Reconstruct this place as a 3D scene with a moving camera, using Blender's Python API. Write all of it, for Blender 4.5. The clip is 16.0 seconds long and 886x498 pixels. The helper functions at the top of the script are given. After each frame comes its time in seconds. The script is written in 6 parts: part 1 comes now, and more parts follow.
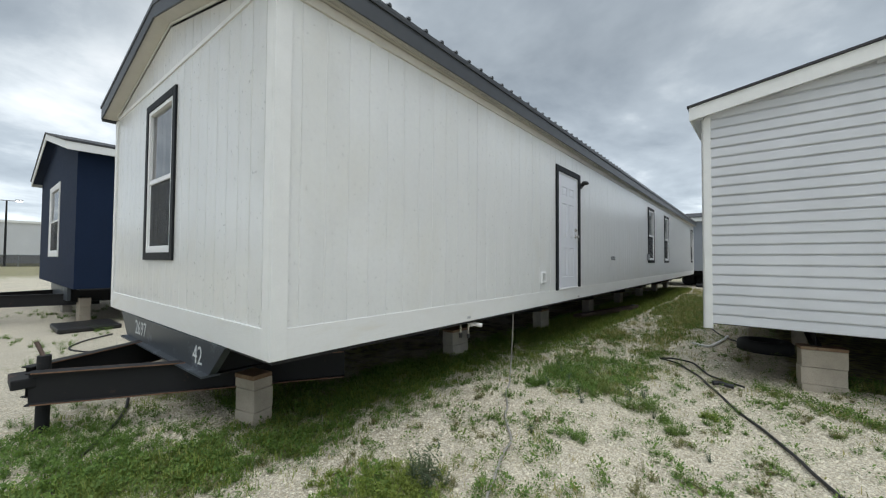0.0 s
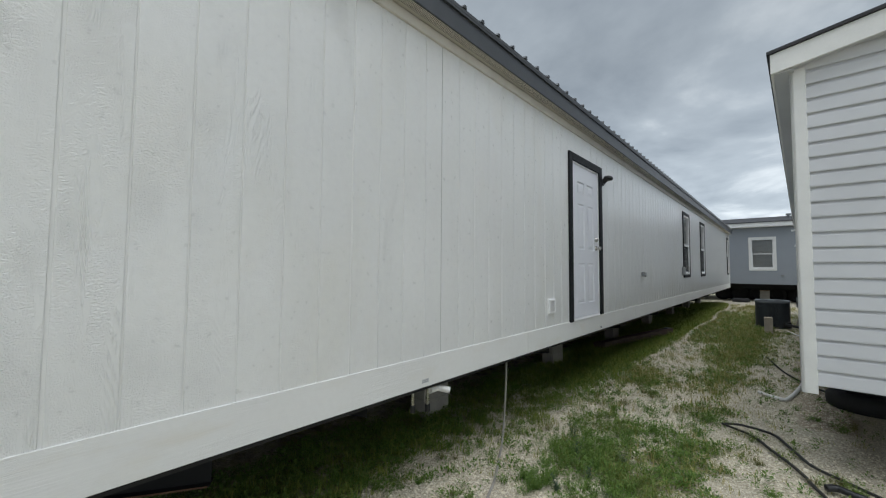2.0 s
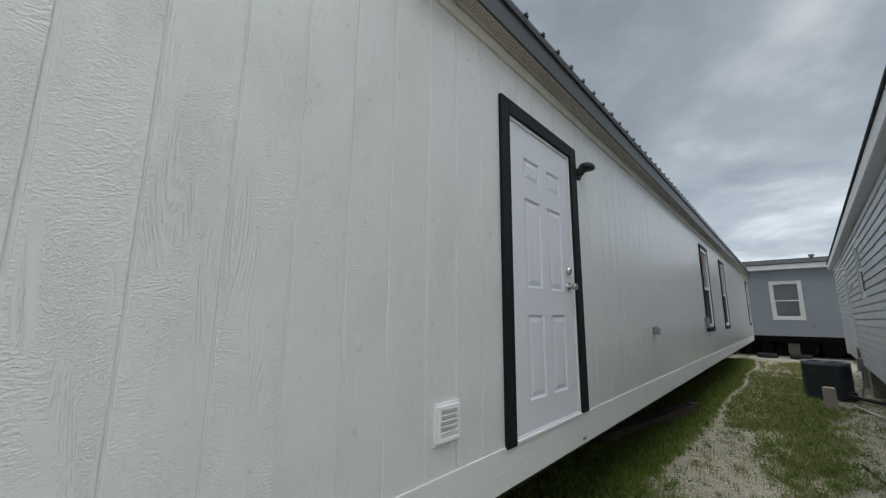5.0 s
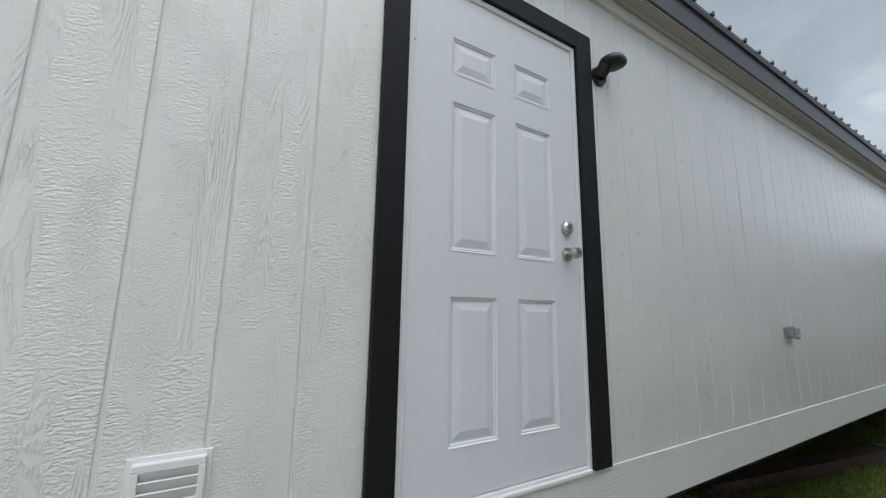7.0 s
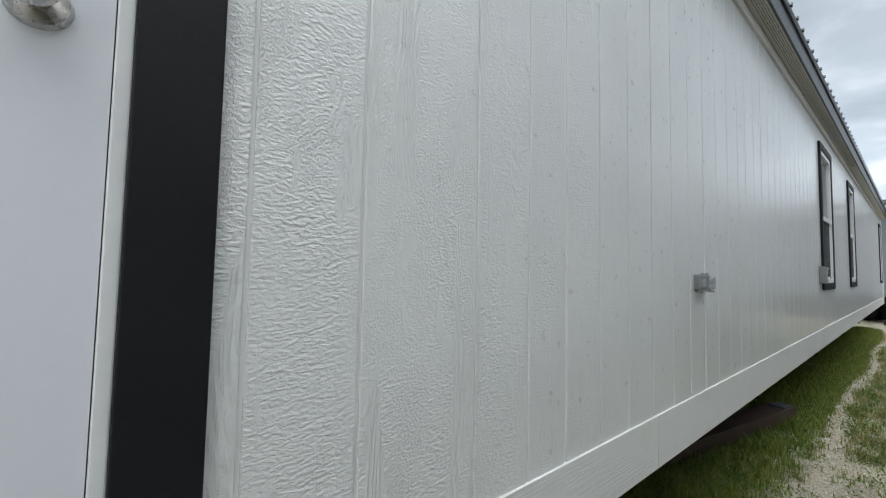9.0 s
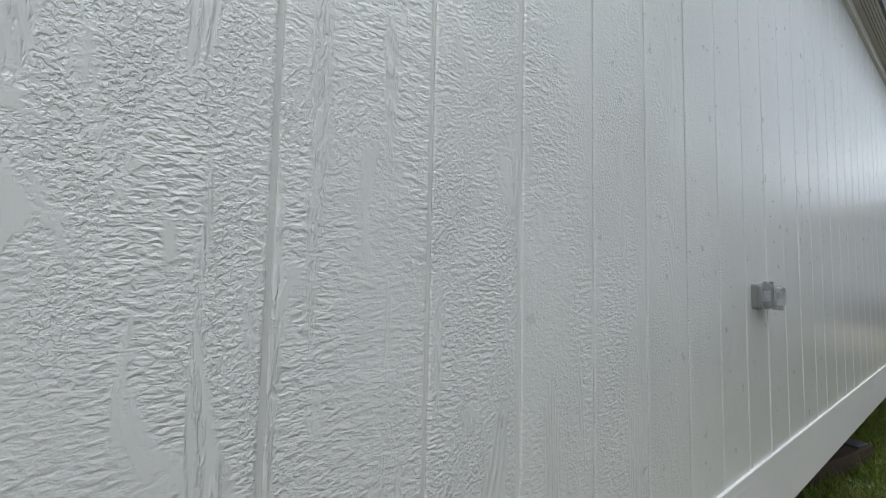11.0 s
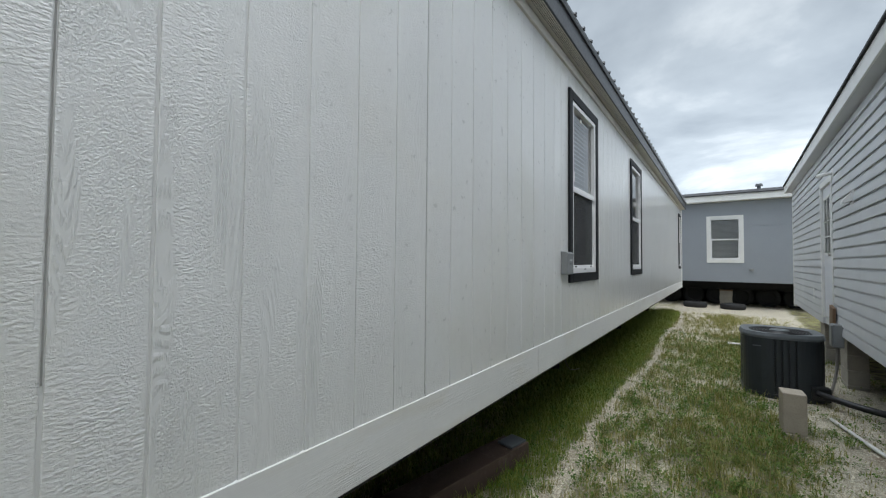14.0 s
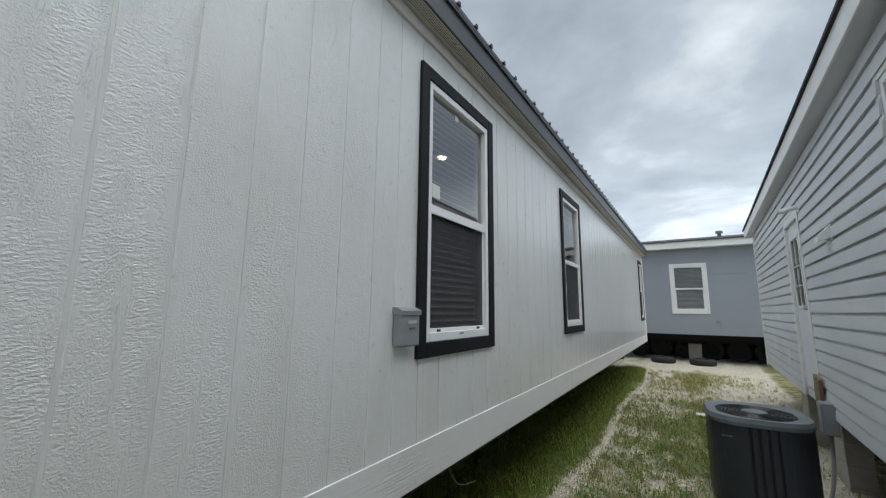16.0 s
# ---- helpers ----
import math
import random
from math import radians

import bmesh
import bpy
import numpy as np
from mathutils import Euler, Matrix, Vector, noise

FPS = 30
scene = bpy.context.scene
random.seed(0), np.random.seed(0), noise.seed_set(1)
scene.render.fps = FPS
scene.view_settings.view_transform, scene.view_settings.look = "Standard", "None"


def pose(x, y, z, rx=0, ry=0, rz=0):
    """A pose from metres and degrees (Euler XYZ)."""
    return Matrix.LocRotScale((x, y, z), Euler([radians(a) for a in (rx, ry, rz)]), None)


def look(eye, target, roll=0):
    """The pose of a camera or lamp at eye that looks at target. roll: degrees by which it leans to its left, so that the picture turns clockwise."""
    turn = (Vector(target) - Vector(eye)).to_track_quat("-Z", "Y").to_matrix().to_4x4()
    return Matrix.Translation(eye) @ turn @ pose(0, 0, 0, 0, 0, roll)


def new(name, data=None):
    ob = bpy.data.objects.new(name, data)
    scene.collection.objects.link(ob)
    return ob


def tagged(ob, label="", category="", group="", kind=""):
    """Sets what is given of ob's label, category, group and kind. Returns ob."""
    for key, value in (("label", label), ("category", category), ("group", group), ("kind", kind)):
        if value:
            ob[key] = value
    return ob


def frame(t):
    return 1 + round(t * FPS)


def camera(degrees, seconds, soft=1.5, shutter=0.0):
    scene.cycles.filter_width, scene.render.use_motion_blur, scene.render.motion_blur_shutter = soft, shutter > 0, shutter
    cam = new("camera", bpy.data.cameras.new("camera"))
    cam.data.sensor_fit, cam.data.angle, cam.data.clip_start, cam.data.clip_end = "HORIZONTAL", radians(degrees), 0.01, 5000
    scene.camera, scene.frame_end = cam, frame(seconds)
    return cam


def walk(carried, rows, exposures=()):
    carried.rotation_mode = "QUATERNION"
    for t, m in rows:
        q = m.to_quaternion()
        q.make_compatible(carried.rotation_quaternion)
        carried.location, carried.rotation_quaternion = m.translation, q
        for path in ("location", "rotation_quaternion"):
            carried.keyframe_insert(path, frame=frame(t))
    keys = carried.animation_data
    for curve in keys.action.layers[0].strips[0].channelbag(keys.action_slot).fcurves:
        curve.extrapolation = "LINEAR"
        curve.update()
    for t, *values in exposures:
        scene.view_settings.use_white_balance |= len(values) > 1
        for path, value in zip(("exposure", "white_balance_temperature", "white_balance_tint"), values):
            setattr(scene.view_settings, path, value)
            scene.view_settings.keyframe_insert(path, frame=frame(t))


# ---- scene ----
cam = camera(98.4, 16.0, soft=1.2)
PATH = [
    (0, (-0.024, 1.575, 1.52), (-1.28, 3.13, 1.576), 0.4),
    (0.5, (-0.077, 1.946, 1.523), (-1.357, 3.482, 1.571), 0.5),
    (1, (-0.259, 2.309, 1.537), (-1.572, 3.817, 1.587), 0.6),
    (1.5, (-0.457, 2.716, 1.615), (-1.78, 4.215, 1.675), 0.4),
    (2, (-0.599, 3.124, 1.662), (-1.922, 4.62, 1.763), 0.4),
    (2.5, (-0.785, 3.522, 1.685), (-2.106, 5.008, 1.898), 0.5),
    (3, (-0.969, 3.939, 1.686), (-2.281, 5.416, 2.001), 0.3),
    (3.5, (-1.114, 4.386, 1.729), (-2.42, 5.859, 2.082), 0.5),
    (3.7, (-1.162, 4.564, 1.709), (-2.472, 6.033, 2.066), 0.4),
    (5.8, (-1.287, 6.234, 1.755), (-2.616, 7.693, 2.082), 0.7),
    (6, (-1.261, 6.369, 1.761), (-2.679, 7.74, 2.094), 0.6),
    (6.5, (-1.27, 6.68, 1.732), (-2.891, 7.803, 2.066), 0.8),
    (7, (-1.323, 7.049, 1.681), (-3.018, 8.058, 2.012), 0.9),
    (7.5, (-1.31, 7.425, 1.622), (-3.011, 8.433, 1.926), 0.8),
    (8, (-1.395, 7.74, 1.571), (-3.107, 8.76, 1.737), 1.3),
    (8.5, (-1.576, 8.122, 1.597), (-3.191, 9.297, 1.709), 1.1),
    (8.7, (-1.665, 8.281, 1.608), (-3.221, 9.534, 1.713), 1.1),
    (10.8, (-2.148, 9.003, 1.649), (-3.761, 10.179, 1.781), 1.3),
    (11, (-2.028, 9.047, 1.633), (-3.661, 10.195, 1.759), 1.2),
    (11.5, (-1.771, 9.224, 1.58), (-3.408, 10.365, 1.719), 0.8),
    (12, (-1.725, 9.548, 1.573), (-3.274, 10.807, 1.702), 0.6),
    (12.5, (-1.672, 9.89, 1.566), (-3.206, 11.17, 1.65), 0.6),
    (13, (-1.499, 10.33, 1.609), (-2.995, 11.657, 1.673), 0.5),
    (13.5, (-1.472, 10.767, 1.638), (-2.804, 12.258, 1.685), 0.6),
    (14, (-1.403, 11.193, 1.65), (-2.58, 12.809, 1.711), 0.5),
    (14.5, (-1.317, 11.619, 1.67), (-2.46, 13.254, 1.822), 0.4),
    (15, (-1.315, 12.053, 1.677), (-2.44, 13.693, 1.887), 0.5),
    (15.5, (-1.249, 12.473, 1.698), (-2.332, 14.136, 1.948), 0.4),
    (16, (-1.233, 12.841, 1.727), (-2.308, 14.498, 2.038), 0.6),
]
EXPOSURES = [(0, 0.08), (1.5, 0.02), (2.5, -0.16), (3, -0.22), (3.7, -0.25), (6, -0.05), (7, 0.2), (8, 0.4), (8.5, 0.45), (11, 0.43), (13, 0.46), (14.5, 0.4), (16, 0.35)]
walk(cam, [(t, look(eye, target, roll)) for t, eye, target, roll in PATH], EXPOSURES)

# ---- world, sun, exposure ----
SUN_EL, SUN_ROT = 70.0, 95.0
world = bpy.data.worlds.new("overcast_world")
scene.world = world
world.use_nodes = True
wt = world.node_tree
wt.nodes.clear()


def wn(kind, **values):
    n = wt.nodes.new(kind)
    for k, v in values.items():
        n.inputs[k].default_value = v
    return n


def wmath(op, a, b=None, clamp=False):
    n = wt.nodes.new("ShaderNodeMath")
    n.operation = op
    n.use_clamp = clamp
    for i, v in enumerate((a, b)):
        if v is None:
            continue
        if isinstance(v, (int, float)):
            n.inputs[i].default_value = v
        else:
            wt.links.new(v, n.inputs[i])
    return n.outputs[0]


w_out = wt.nodes.new("ShaderNodeOutputWorld")
w_bg = wt.nodes.new("ShaderNodeBackground")
w_sky = wt.nodes.new("ShaderNodeTexSky")
w_sky.sky_type = "NISHITA"
w_sky.sun_disc = False
w_sky.sun_elevation, w_sky.sun_rotation = radians(SUN_EL), radians(SUN_ROT)
w_co = wt.nodes.new("ShaderNodeTexCoord")
w_sep = wt.nodes.new("ShaderNodeSeparateXYZ")
wt.links.new(w_co.outputs["Generated"], w_sep.inputs[0])
up = wmath("ADD", wmath("MAXIMUM", w_sep.outputs[2], 0.0), 0.16)
w_comb = wt.nodes.new("ShaderNodeCombineXYZ")
wt.links.new(wmath("DIVIDE", w_sep.outputs[0], up), w_comb.inputs[0])
wt.links.new(wmath("DIVIDE", w_sep.outputs[1], up), w_comb.inputs[1])
cloud_a = wn("ShaderNodeTexNoise", Scale=1.05, Detail=8.0, Roughness=0.55, Distortion=0.25)
cloud_b = wn("ShaderNodeTexNoise", Scale=0.32, Detail=3.0, Roughness=0.5)
wt.links.new(w_comb.outputs[0], cloud_a.inputs["Vector"])
wt.links.new(w_comb.outputs[0], cloud_b.inputs["Vector"])
cloud = wmath("ADD", wmath("MULTIPLY", cloud_a.outputs[0], 0.65), wmath("MULTIPLY", cloud_b.outputs[0], 0.35))
cloud_ramp = wt.nodes.new("ShaderNodeValToRGB")
wt.links.new(cloud, cloud_ramp.inputs[0])
els = cloud_ramp.color_ramp.elements
els[0].position, els[0].color = 0.36, (0.235, 0.28, 0.33, 1)
els[1].position, els[1].color = 0.655, (1.0, 1.03, 1.05, 1)
e = els.new(0.50)
e.color = (0.43, 0.49, 0.545, 1)
e = els.new(0.575)
e.color = (0.69, 0.75, 0.795, 1)
w_mix = wt.nodes.new("ShaderNodeMix")
w_mix.data_type = "RGBA"
w_mix.inputs[0].default_value = 0.93
w_tint = wt.nodes.new("ShaderNodeMix")
w_tint.data_type, w_tint.blend_type = "RGBA", "MULTIPLY"
w_tint.inputs[0].default_value = 1.0
w_tint.inputs[7].default_value = (0.10, 0.10, 0.10, 1)
wt.links.new(w_sky.outputs[0], w_tint.inputs[6])
wt.links.new(w_tint.outputs[2], w_mix.inputs[6])
wt.links.new(cloud_ramp.outputs[0], w_mix.inputs[7])
wt.links.new(w_mix.outputs[2], w_bg.inputs[0])
# an overcast sky is brightest overhead, with a paler band low down
high = wmath("MULTIPLY", wmath("SUBTRACT", w_sep.outputs[2], 0.66), 3.0, True)
low = wmath("SUBTRACT", 1.0, wmath("MULTIPLY", w_sep.outputs[2], 2.2, True), True)
wt.links.new(wmath("ADD", wmath("ADD", wmath("MULTIPLY", high, 2.5), 0.95), wmath("MULTIPLY", low, 0.62)), w_bg.inputs[1])
wt.links.new(w_bg.outputs[0], w_out.inputs[0])

sun = new("sun", bpy.data.lights.new("sun", "SUN"))
sun.data.energy, sun.data.angle, sun.data.color = 1.1, radians(70), (1.0, 0.99, 0.98)
sun.matrix_world = look((0, 0, 0), (-math.sin(radians(SUN_ROT)) * math.cos(radians(SUN_EL)), -math.cos(radians(SUN_ROT)) * math.cos(radians(SUN_EL)), -math.sin(radians(SUN_EL))))


# ---- materials ----
class Mat:
    """A node material under construction."""

    def __init__(self, name, rough=0.6, metal=0.0, spec=0.5):
        self.m = bpy.data.materials.new(name)
        self.m.use_nodes = True
        self.t = self.m.node_tree
        self.b = self.t.nodes["Principled BSDF"]
        self.b.inputs["Roughness"].default_value = rough
        self.b.inputs["Metallic"].default_value = metal
        self.b.inputs["Specular IOR Level"].default_value = spec

    def node(self, kind, **values):
        n = self.t.nodes.new(kind)
        for k, v in values.items():
            n.inputs[k].default_value = v
        return n

    def link(self, a, b):
        self.t.links.new(a, b)

    def co(self, scale=(1, 1, 1), shift=None):
        mp = self.node("ShaderNodeMapping")
        mp.inputs["Scale"].default_value = scale
        g = self.node("ShaderNodeNewGeometry")
        self.link(g.outputs["Position"], mp.inputs["Vector"])
        if shift is not None:
            self.link(shift, mp.inputs["Location"])
        return mp.outputs[0]

    def noise(self, scale, detail=4, rough=0.55, distort=0.0, co=None):
        n = self.node("ShaderNodeTexNoise", Scale=scale, Detail=detail, Roughness=rough, Distortion=distort)
        self.link(co if co is not None else self.co(), n.inputs["Vector"])
        return n.outputs[0]

    def ramp(self, fac, stops):
        r = self.node("ShaderNodeValToRGB")
        el = r.color_ramp.elements
        while len(el) < len(stops):
            el.new(0.5)
        for x, (p, c) in zip(el, stops):
            x.position = p
            x.color = (*c, 1) if len(c) == 3 else c
        self.link(fac, r.inputs[0])
        return r.outputs[0]

    def mix(self, fac, a, b, blend="MIX"):
        n = self.node("ShaderNodeMix")
        n.data_type, n.blend_type = "RGBA", blend
        for slot, v in ((0, fac), (6, a), (7, b)):
            if isinstance(v, (int, float)):
                n.inputs[slot].default_value = v
            elif isinstance(v, tuple):
                n.inputs[slot].default_value = (*v, 1)
            else:
                self.link(v, n.inputs[slot])
        return n.outputs[2]

    def math(self, op, a, b=0.0):
        n = self.node("ShaderNodeMath")
        n.operation = op
        for i, v in enumerate((a, b)):
            if isinstance(v, (int, float)):
                n.inputs[i].default_value = v
            else:
                self.link(v, n.inputs[i])
        return n.outputs[0]

    def color(self, c):
        if isinstance(c, tuple):
            self.b.inputs["Base Color"].default_value = (*c, 1)
        else:
            self.link(c, self.b.inputs["Base Color"])
        return self

    def bump(self, h, strength=0.3, dist=0.004, after=None):
        n = self.node("ShaderNodeBump", Strength=strength, Distance=dist)
        self.link(h, n.inputs["Height"])
        if after is not None:
            self.link(after, n.inputs["Normal"])
        self.link(n.outputs[0], self.b.inputs["Normal"])
        return n.outputs[0]

    def rough(self, r):
        self.link(r, self.b.inputs["Roughness"])
        return self

    def rand(self):
        return self.node("ShaderNodeObjectInfo").outputs["Random"]


def gray(v, tint=(1, 1, 1)):
    return tuple(v * c for c in tint)


def simple(name, col, rough=0.5, metal=0.0, var=0.12, scale=6.0, bump=0.0, bscale=60.0, spec=0.5):
    """Paint or plain surface with stains at a large scale and grain at a small one."""
    m = Mat(name, rough, metal, spec)
    big = m.noise(scale, 3)
    fine = m.noise(scale * 14, 3)
    f = m.math("ADD", m.math("MULTIPLY", big, 0.65), m.math("MULTIPLY", fine, 0.35))
    m.color(m.ramp(f, [(0.3, tuple(c * (1 - var) for c in col)), (0.7, tuple(min(1, c * (1 + var * 0.6)) for c in col))]))
    m.rough(m.ramp(fine, [(0.3, gray(max(0.03, rough - 0.07))), (0.7, gray(min(1, rough + 0.07)))]))
    if bump:
        m.bump(m.noise(bscale, 4), bump, 0.003)
    return m.m


def siding_material():
    """White-painted embossed panel siding: rippled cedar grain, each strip its own cut."""
    m = Mat("white_painted_siding", 0.4, 0, 0.9)
    r = m.rand()
    off = m.node("ShaderNodeCombineXYZ")
    m.link(m.math("MULTIPLY", r, 37.0), off.inputs[0])
    m.link(m.math("MULTIPLY", r, 17.0), off.inputs[1])
    m.link(m.math("MULTIPLY", r, 53.0), off.inputs[2])
    o = off.outputs[0]
    # pressed wood: cross ripples and stipple, broken upright grain, nested arches, smooth islands
    ripple = m.noise(1.0, 2, 0.5, 0.3, m.co((82, 82, 165), o))
    ripple = m.ramp(ripple, [(0.34, gray(0.0)), (0.50, gray(0.5)), (0.66, gray(1.0))])
    stipple = m.ramp(m.noise(1.0, 2, 0.6, 0.3, m.co((165, 165, 185), o)), [(0.42, gray(0.0)), (0.60, gray(1.0))])
    broken = m.ramp(m.noise(1.0, 3, 0.6, 0.5, m.co((150, 150, 34), o)), [(0.40, gray(0.0)), (0.55, gray(1.0))])
    arch = m.noise(1.0, 1, 0.4, 0.35, m.co((7.0, 7.0, 1.05), o))
    ring = m.math("PINGPONG", m.math("MULTIPLY", arch, 62.0), 1.0)
    ring = m.math("MULTIPLY", m.ramp(ring, [(0.25, gray(0.0)), (0.75, gray(1.0))]), broken)
    zone = m.noise(1.0, 2, 0.5, 0.3, m.co((11, 11, 1.5), o))
    in_arch = m.ramp(zone, [(0.57, gray(0.0)), (0.61, gray(1.0))])
    in_grain = m.ramp(zone, [(0.30, gray(1.0)), (0.37, gray(0.0))])
    in_stip = m.ramp(m.noise(1.0, 2, 0.5, 0.2, m.co((8, 8, 3.2), o)), [(0.46, gray(0.0)), (0.58, gray(0.85))])
    h = m.mix(in_stip, ripple, stipple)
    h = m.mix(in_grain, h, broken)
    h = m.mix(in_arch, h, ring)
    island = m.ramp(m.noise(1.0, 4, 0.6, 0.6, m.co((17, 17, 6), o)), [(0.60, gray(0.0)), (0.67, gray(1.0))])
    h = m.mix(island, h, gray(0.85))
    amp = m.ramp(m.noise(1.0, 3, 0.5, 0.0, m.co((5, 5, 2.4), o)), [(0.34, gray(0.35)), (0.62, gray(1.0))])
    h = m.math("ADD", m.math("MULTIPLY", h, amp), m.math("MULTIPLY", m.noise(420, 2), 0.08))
    m.bump(h, 0.95, 0.0020)
    m.b.inputs["Coat Weight"].default_value = 0.7
    m.b.inputs["Coat Roughness"].default_value = 0.20
    big = m.noise(0.7, 4)
    fine = m.noise(26, 3)
    c = m.ramp(big, [(0.3, (0.735, 0.738, 0.722)), (0.7, (0.785, 0.788, 0.772))])
    blotch = m.noise(1.0, 5, 0.6, 0.6, m.co((1.1, 1.1, 0.8)))
    c = m.mix(m.ramp(blotch, [(0.52, gray(0)), (0.75, gray(0.55))]), c, (0.69, 0.675, 0.605))
    streak = m.noise(1.0, 3, 0.5, 0.0, m.co((7, 7, 0.35)))
    c = m.mix(m.ramp(streak, [(0.58, gray(0)), (0.78, gray(0.18))]), c, (0.58, 0.58, 0.54))
    c = m.mix(m.ramp(fine, [(0.3, gray(0.12)), (0.6, gray(0))]), c, (0.56, 0.56, 0.55))
    m.color(c)
    m.rough(m.ramp(fine, [(0.3, gray(0.27)), (0.7, gray(0.40))]))
    return m.m


def band_material():
    """Painted trim board with wood grain pressed along its length."""
    m = Mat("white_bottom_band", 0.42, 0, 0.6)
    grain = m.noise(1.0, 4, 0.6, 0.8, m.co((9, 3.5, 130)))
    pick = m.ramp(m.noise(1.0, 3, 0.5, 0.0, m.co((1.5, 1.5, 4))), [(0.42, gray(0.15)), (0.62, gray(1.0))])
    m.bump(m.math("MULTIPLY", m.ramp(grain, [(0.38, gray(0)), (0.62, gray(1))]), pick), 0.6, 0.0018)
    big, fine = m.noise(0.9, 4), m.noise(30, 3)
    c = m.ramp(big, [(0.3, (0.73, 0.73, 0.71)), (0.7, (0.78, 0.78, 0.765))])
    c = m.mix(m.ramp(m.noise(1.0, 5, 0.6, 0.5, m.co((1.6, 1.6, 5))), [(0.54, gray(0)), (0.76, gray(0.5))]), c, (0.66, 0.62, 0.53))
    m.color(m.mix(m.ramp(fine, [(0.3, gray(0.12)), (0.6, gray(0))]), c, (0.62, 0.62, 0.6)))
    return m.m


def clear_material():
    """Scratched clear plastic."""
    m = Mat("clear_plastic", 0.2, 0, 0.6)
    m.color((0.30, 0.31, 0.32))
    tp = m.node("ShaderNodeBsdfTransparent")
    mx = m.node("ShaderNodeMixShader")
    m.link(m.ramp(m.noise(40, 4), [(0.3, gray(0.35)), (0.7, gray(0.6))]), mx.inputs[0])
    m.link(tp.outputs[0], mx.inputs[1])
    m.link(m.b.outputs[0], mx.inputs[2])
    m.link(mx.outputs[0], m.t.nodes["Material Output"].inputs["Surface"])
    return m.m


def lap_material(name, lo, hi, bumpy=0.25):
    m = Mat(name, 0.48)
    f = m.noise(1.3, 4)
    st = m.noise(1.0, 3, 0.5, 0.0, m.co((2.5, 2.5, 0.5)))
    c = m.ramp(f, [(0.3, lo), (0.7, hi)])
    c = m.mix(m.ramp(st, [(0.56, gray(0)), (0.8, gray(0.3))]), c, tuple(v * 0.8 for v in lo))
    m.color(c)
    m.bump(m.noise(1.0, 4, 0.6, 0.4, m.co((20, 14, 160))), bumpy, 0.0015)
    return m.m


def concrete_material(name, base):
    m = Mat(name, 0.92, 0, 0.2)
    a, b = m.noise(5, 4), m.noise(90, 4, 0.7)
    c = m.ramp(a, [(0.25, tuple(v * 0.72 for v in base)), (0.7, base)])
    c = m.mix(m.ramp(b, [(0.35, gray(0.55)), (0.5, gray(0))]), c, tuple(v * 0.6 for v in base))
    c = m.mix(m.math("MULTIPLY", m.rand(), 0.25), c, tuple(v * 0.8 for v in base))
    m.color(c)
    m.bump(b, 0.55, 0.006)
    return m.m


def steel_material(name, base, rust, amount, rough=0.5, metal=0.0):
    m = Mat(name, rough, metal)
    a, b = m.noise(3.5, 6, 0.65), m.noise(40, 4)
    edge = m.math("ADD", m.math("MULTIPLY", a, 0.75), m.math("MULTIPLY", b, 0.25))
    c = m.mix(m.ramp(edge, [(amount, gray(0)), (min(0.99, amount + 0.14), gray(1))]), base, rust)
    c = m.mix(m.ramp(b, [(0.3, gray(0.3)), (0.6, gray(0))]), c, tuple(v * 0.6 for v in base))
    m.color(c)
    m.bump(b, 0.2, 0.002)
    return m.m


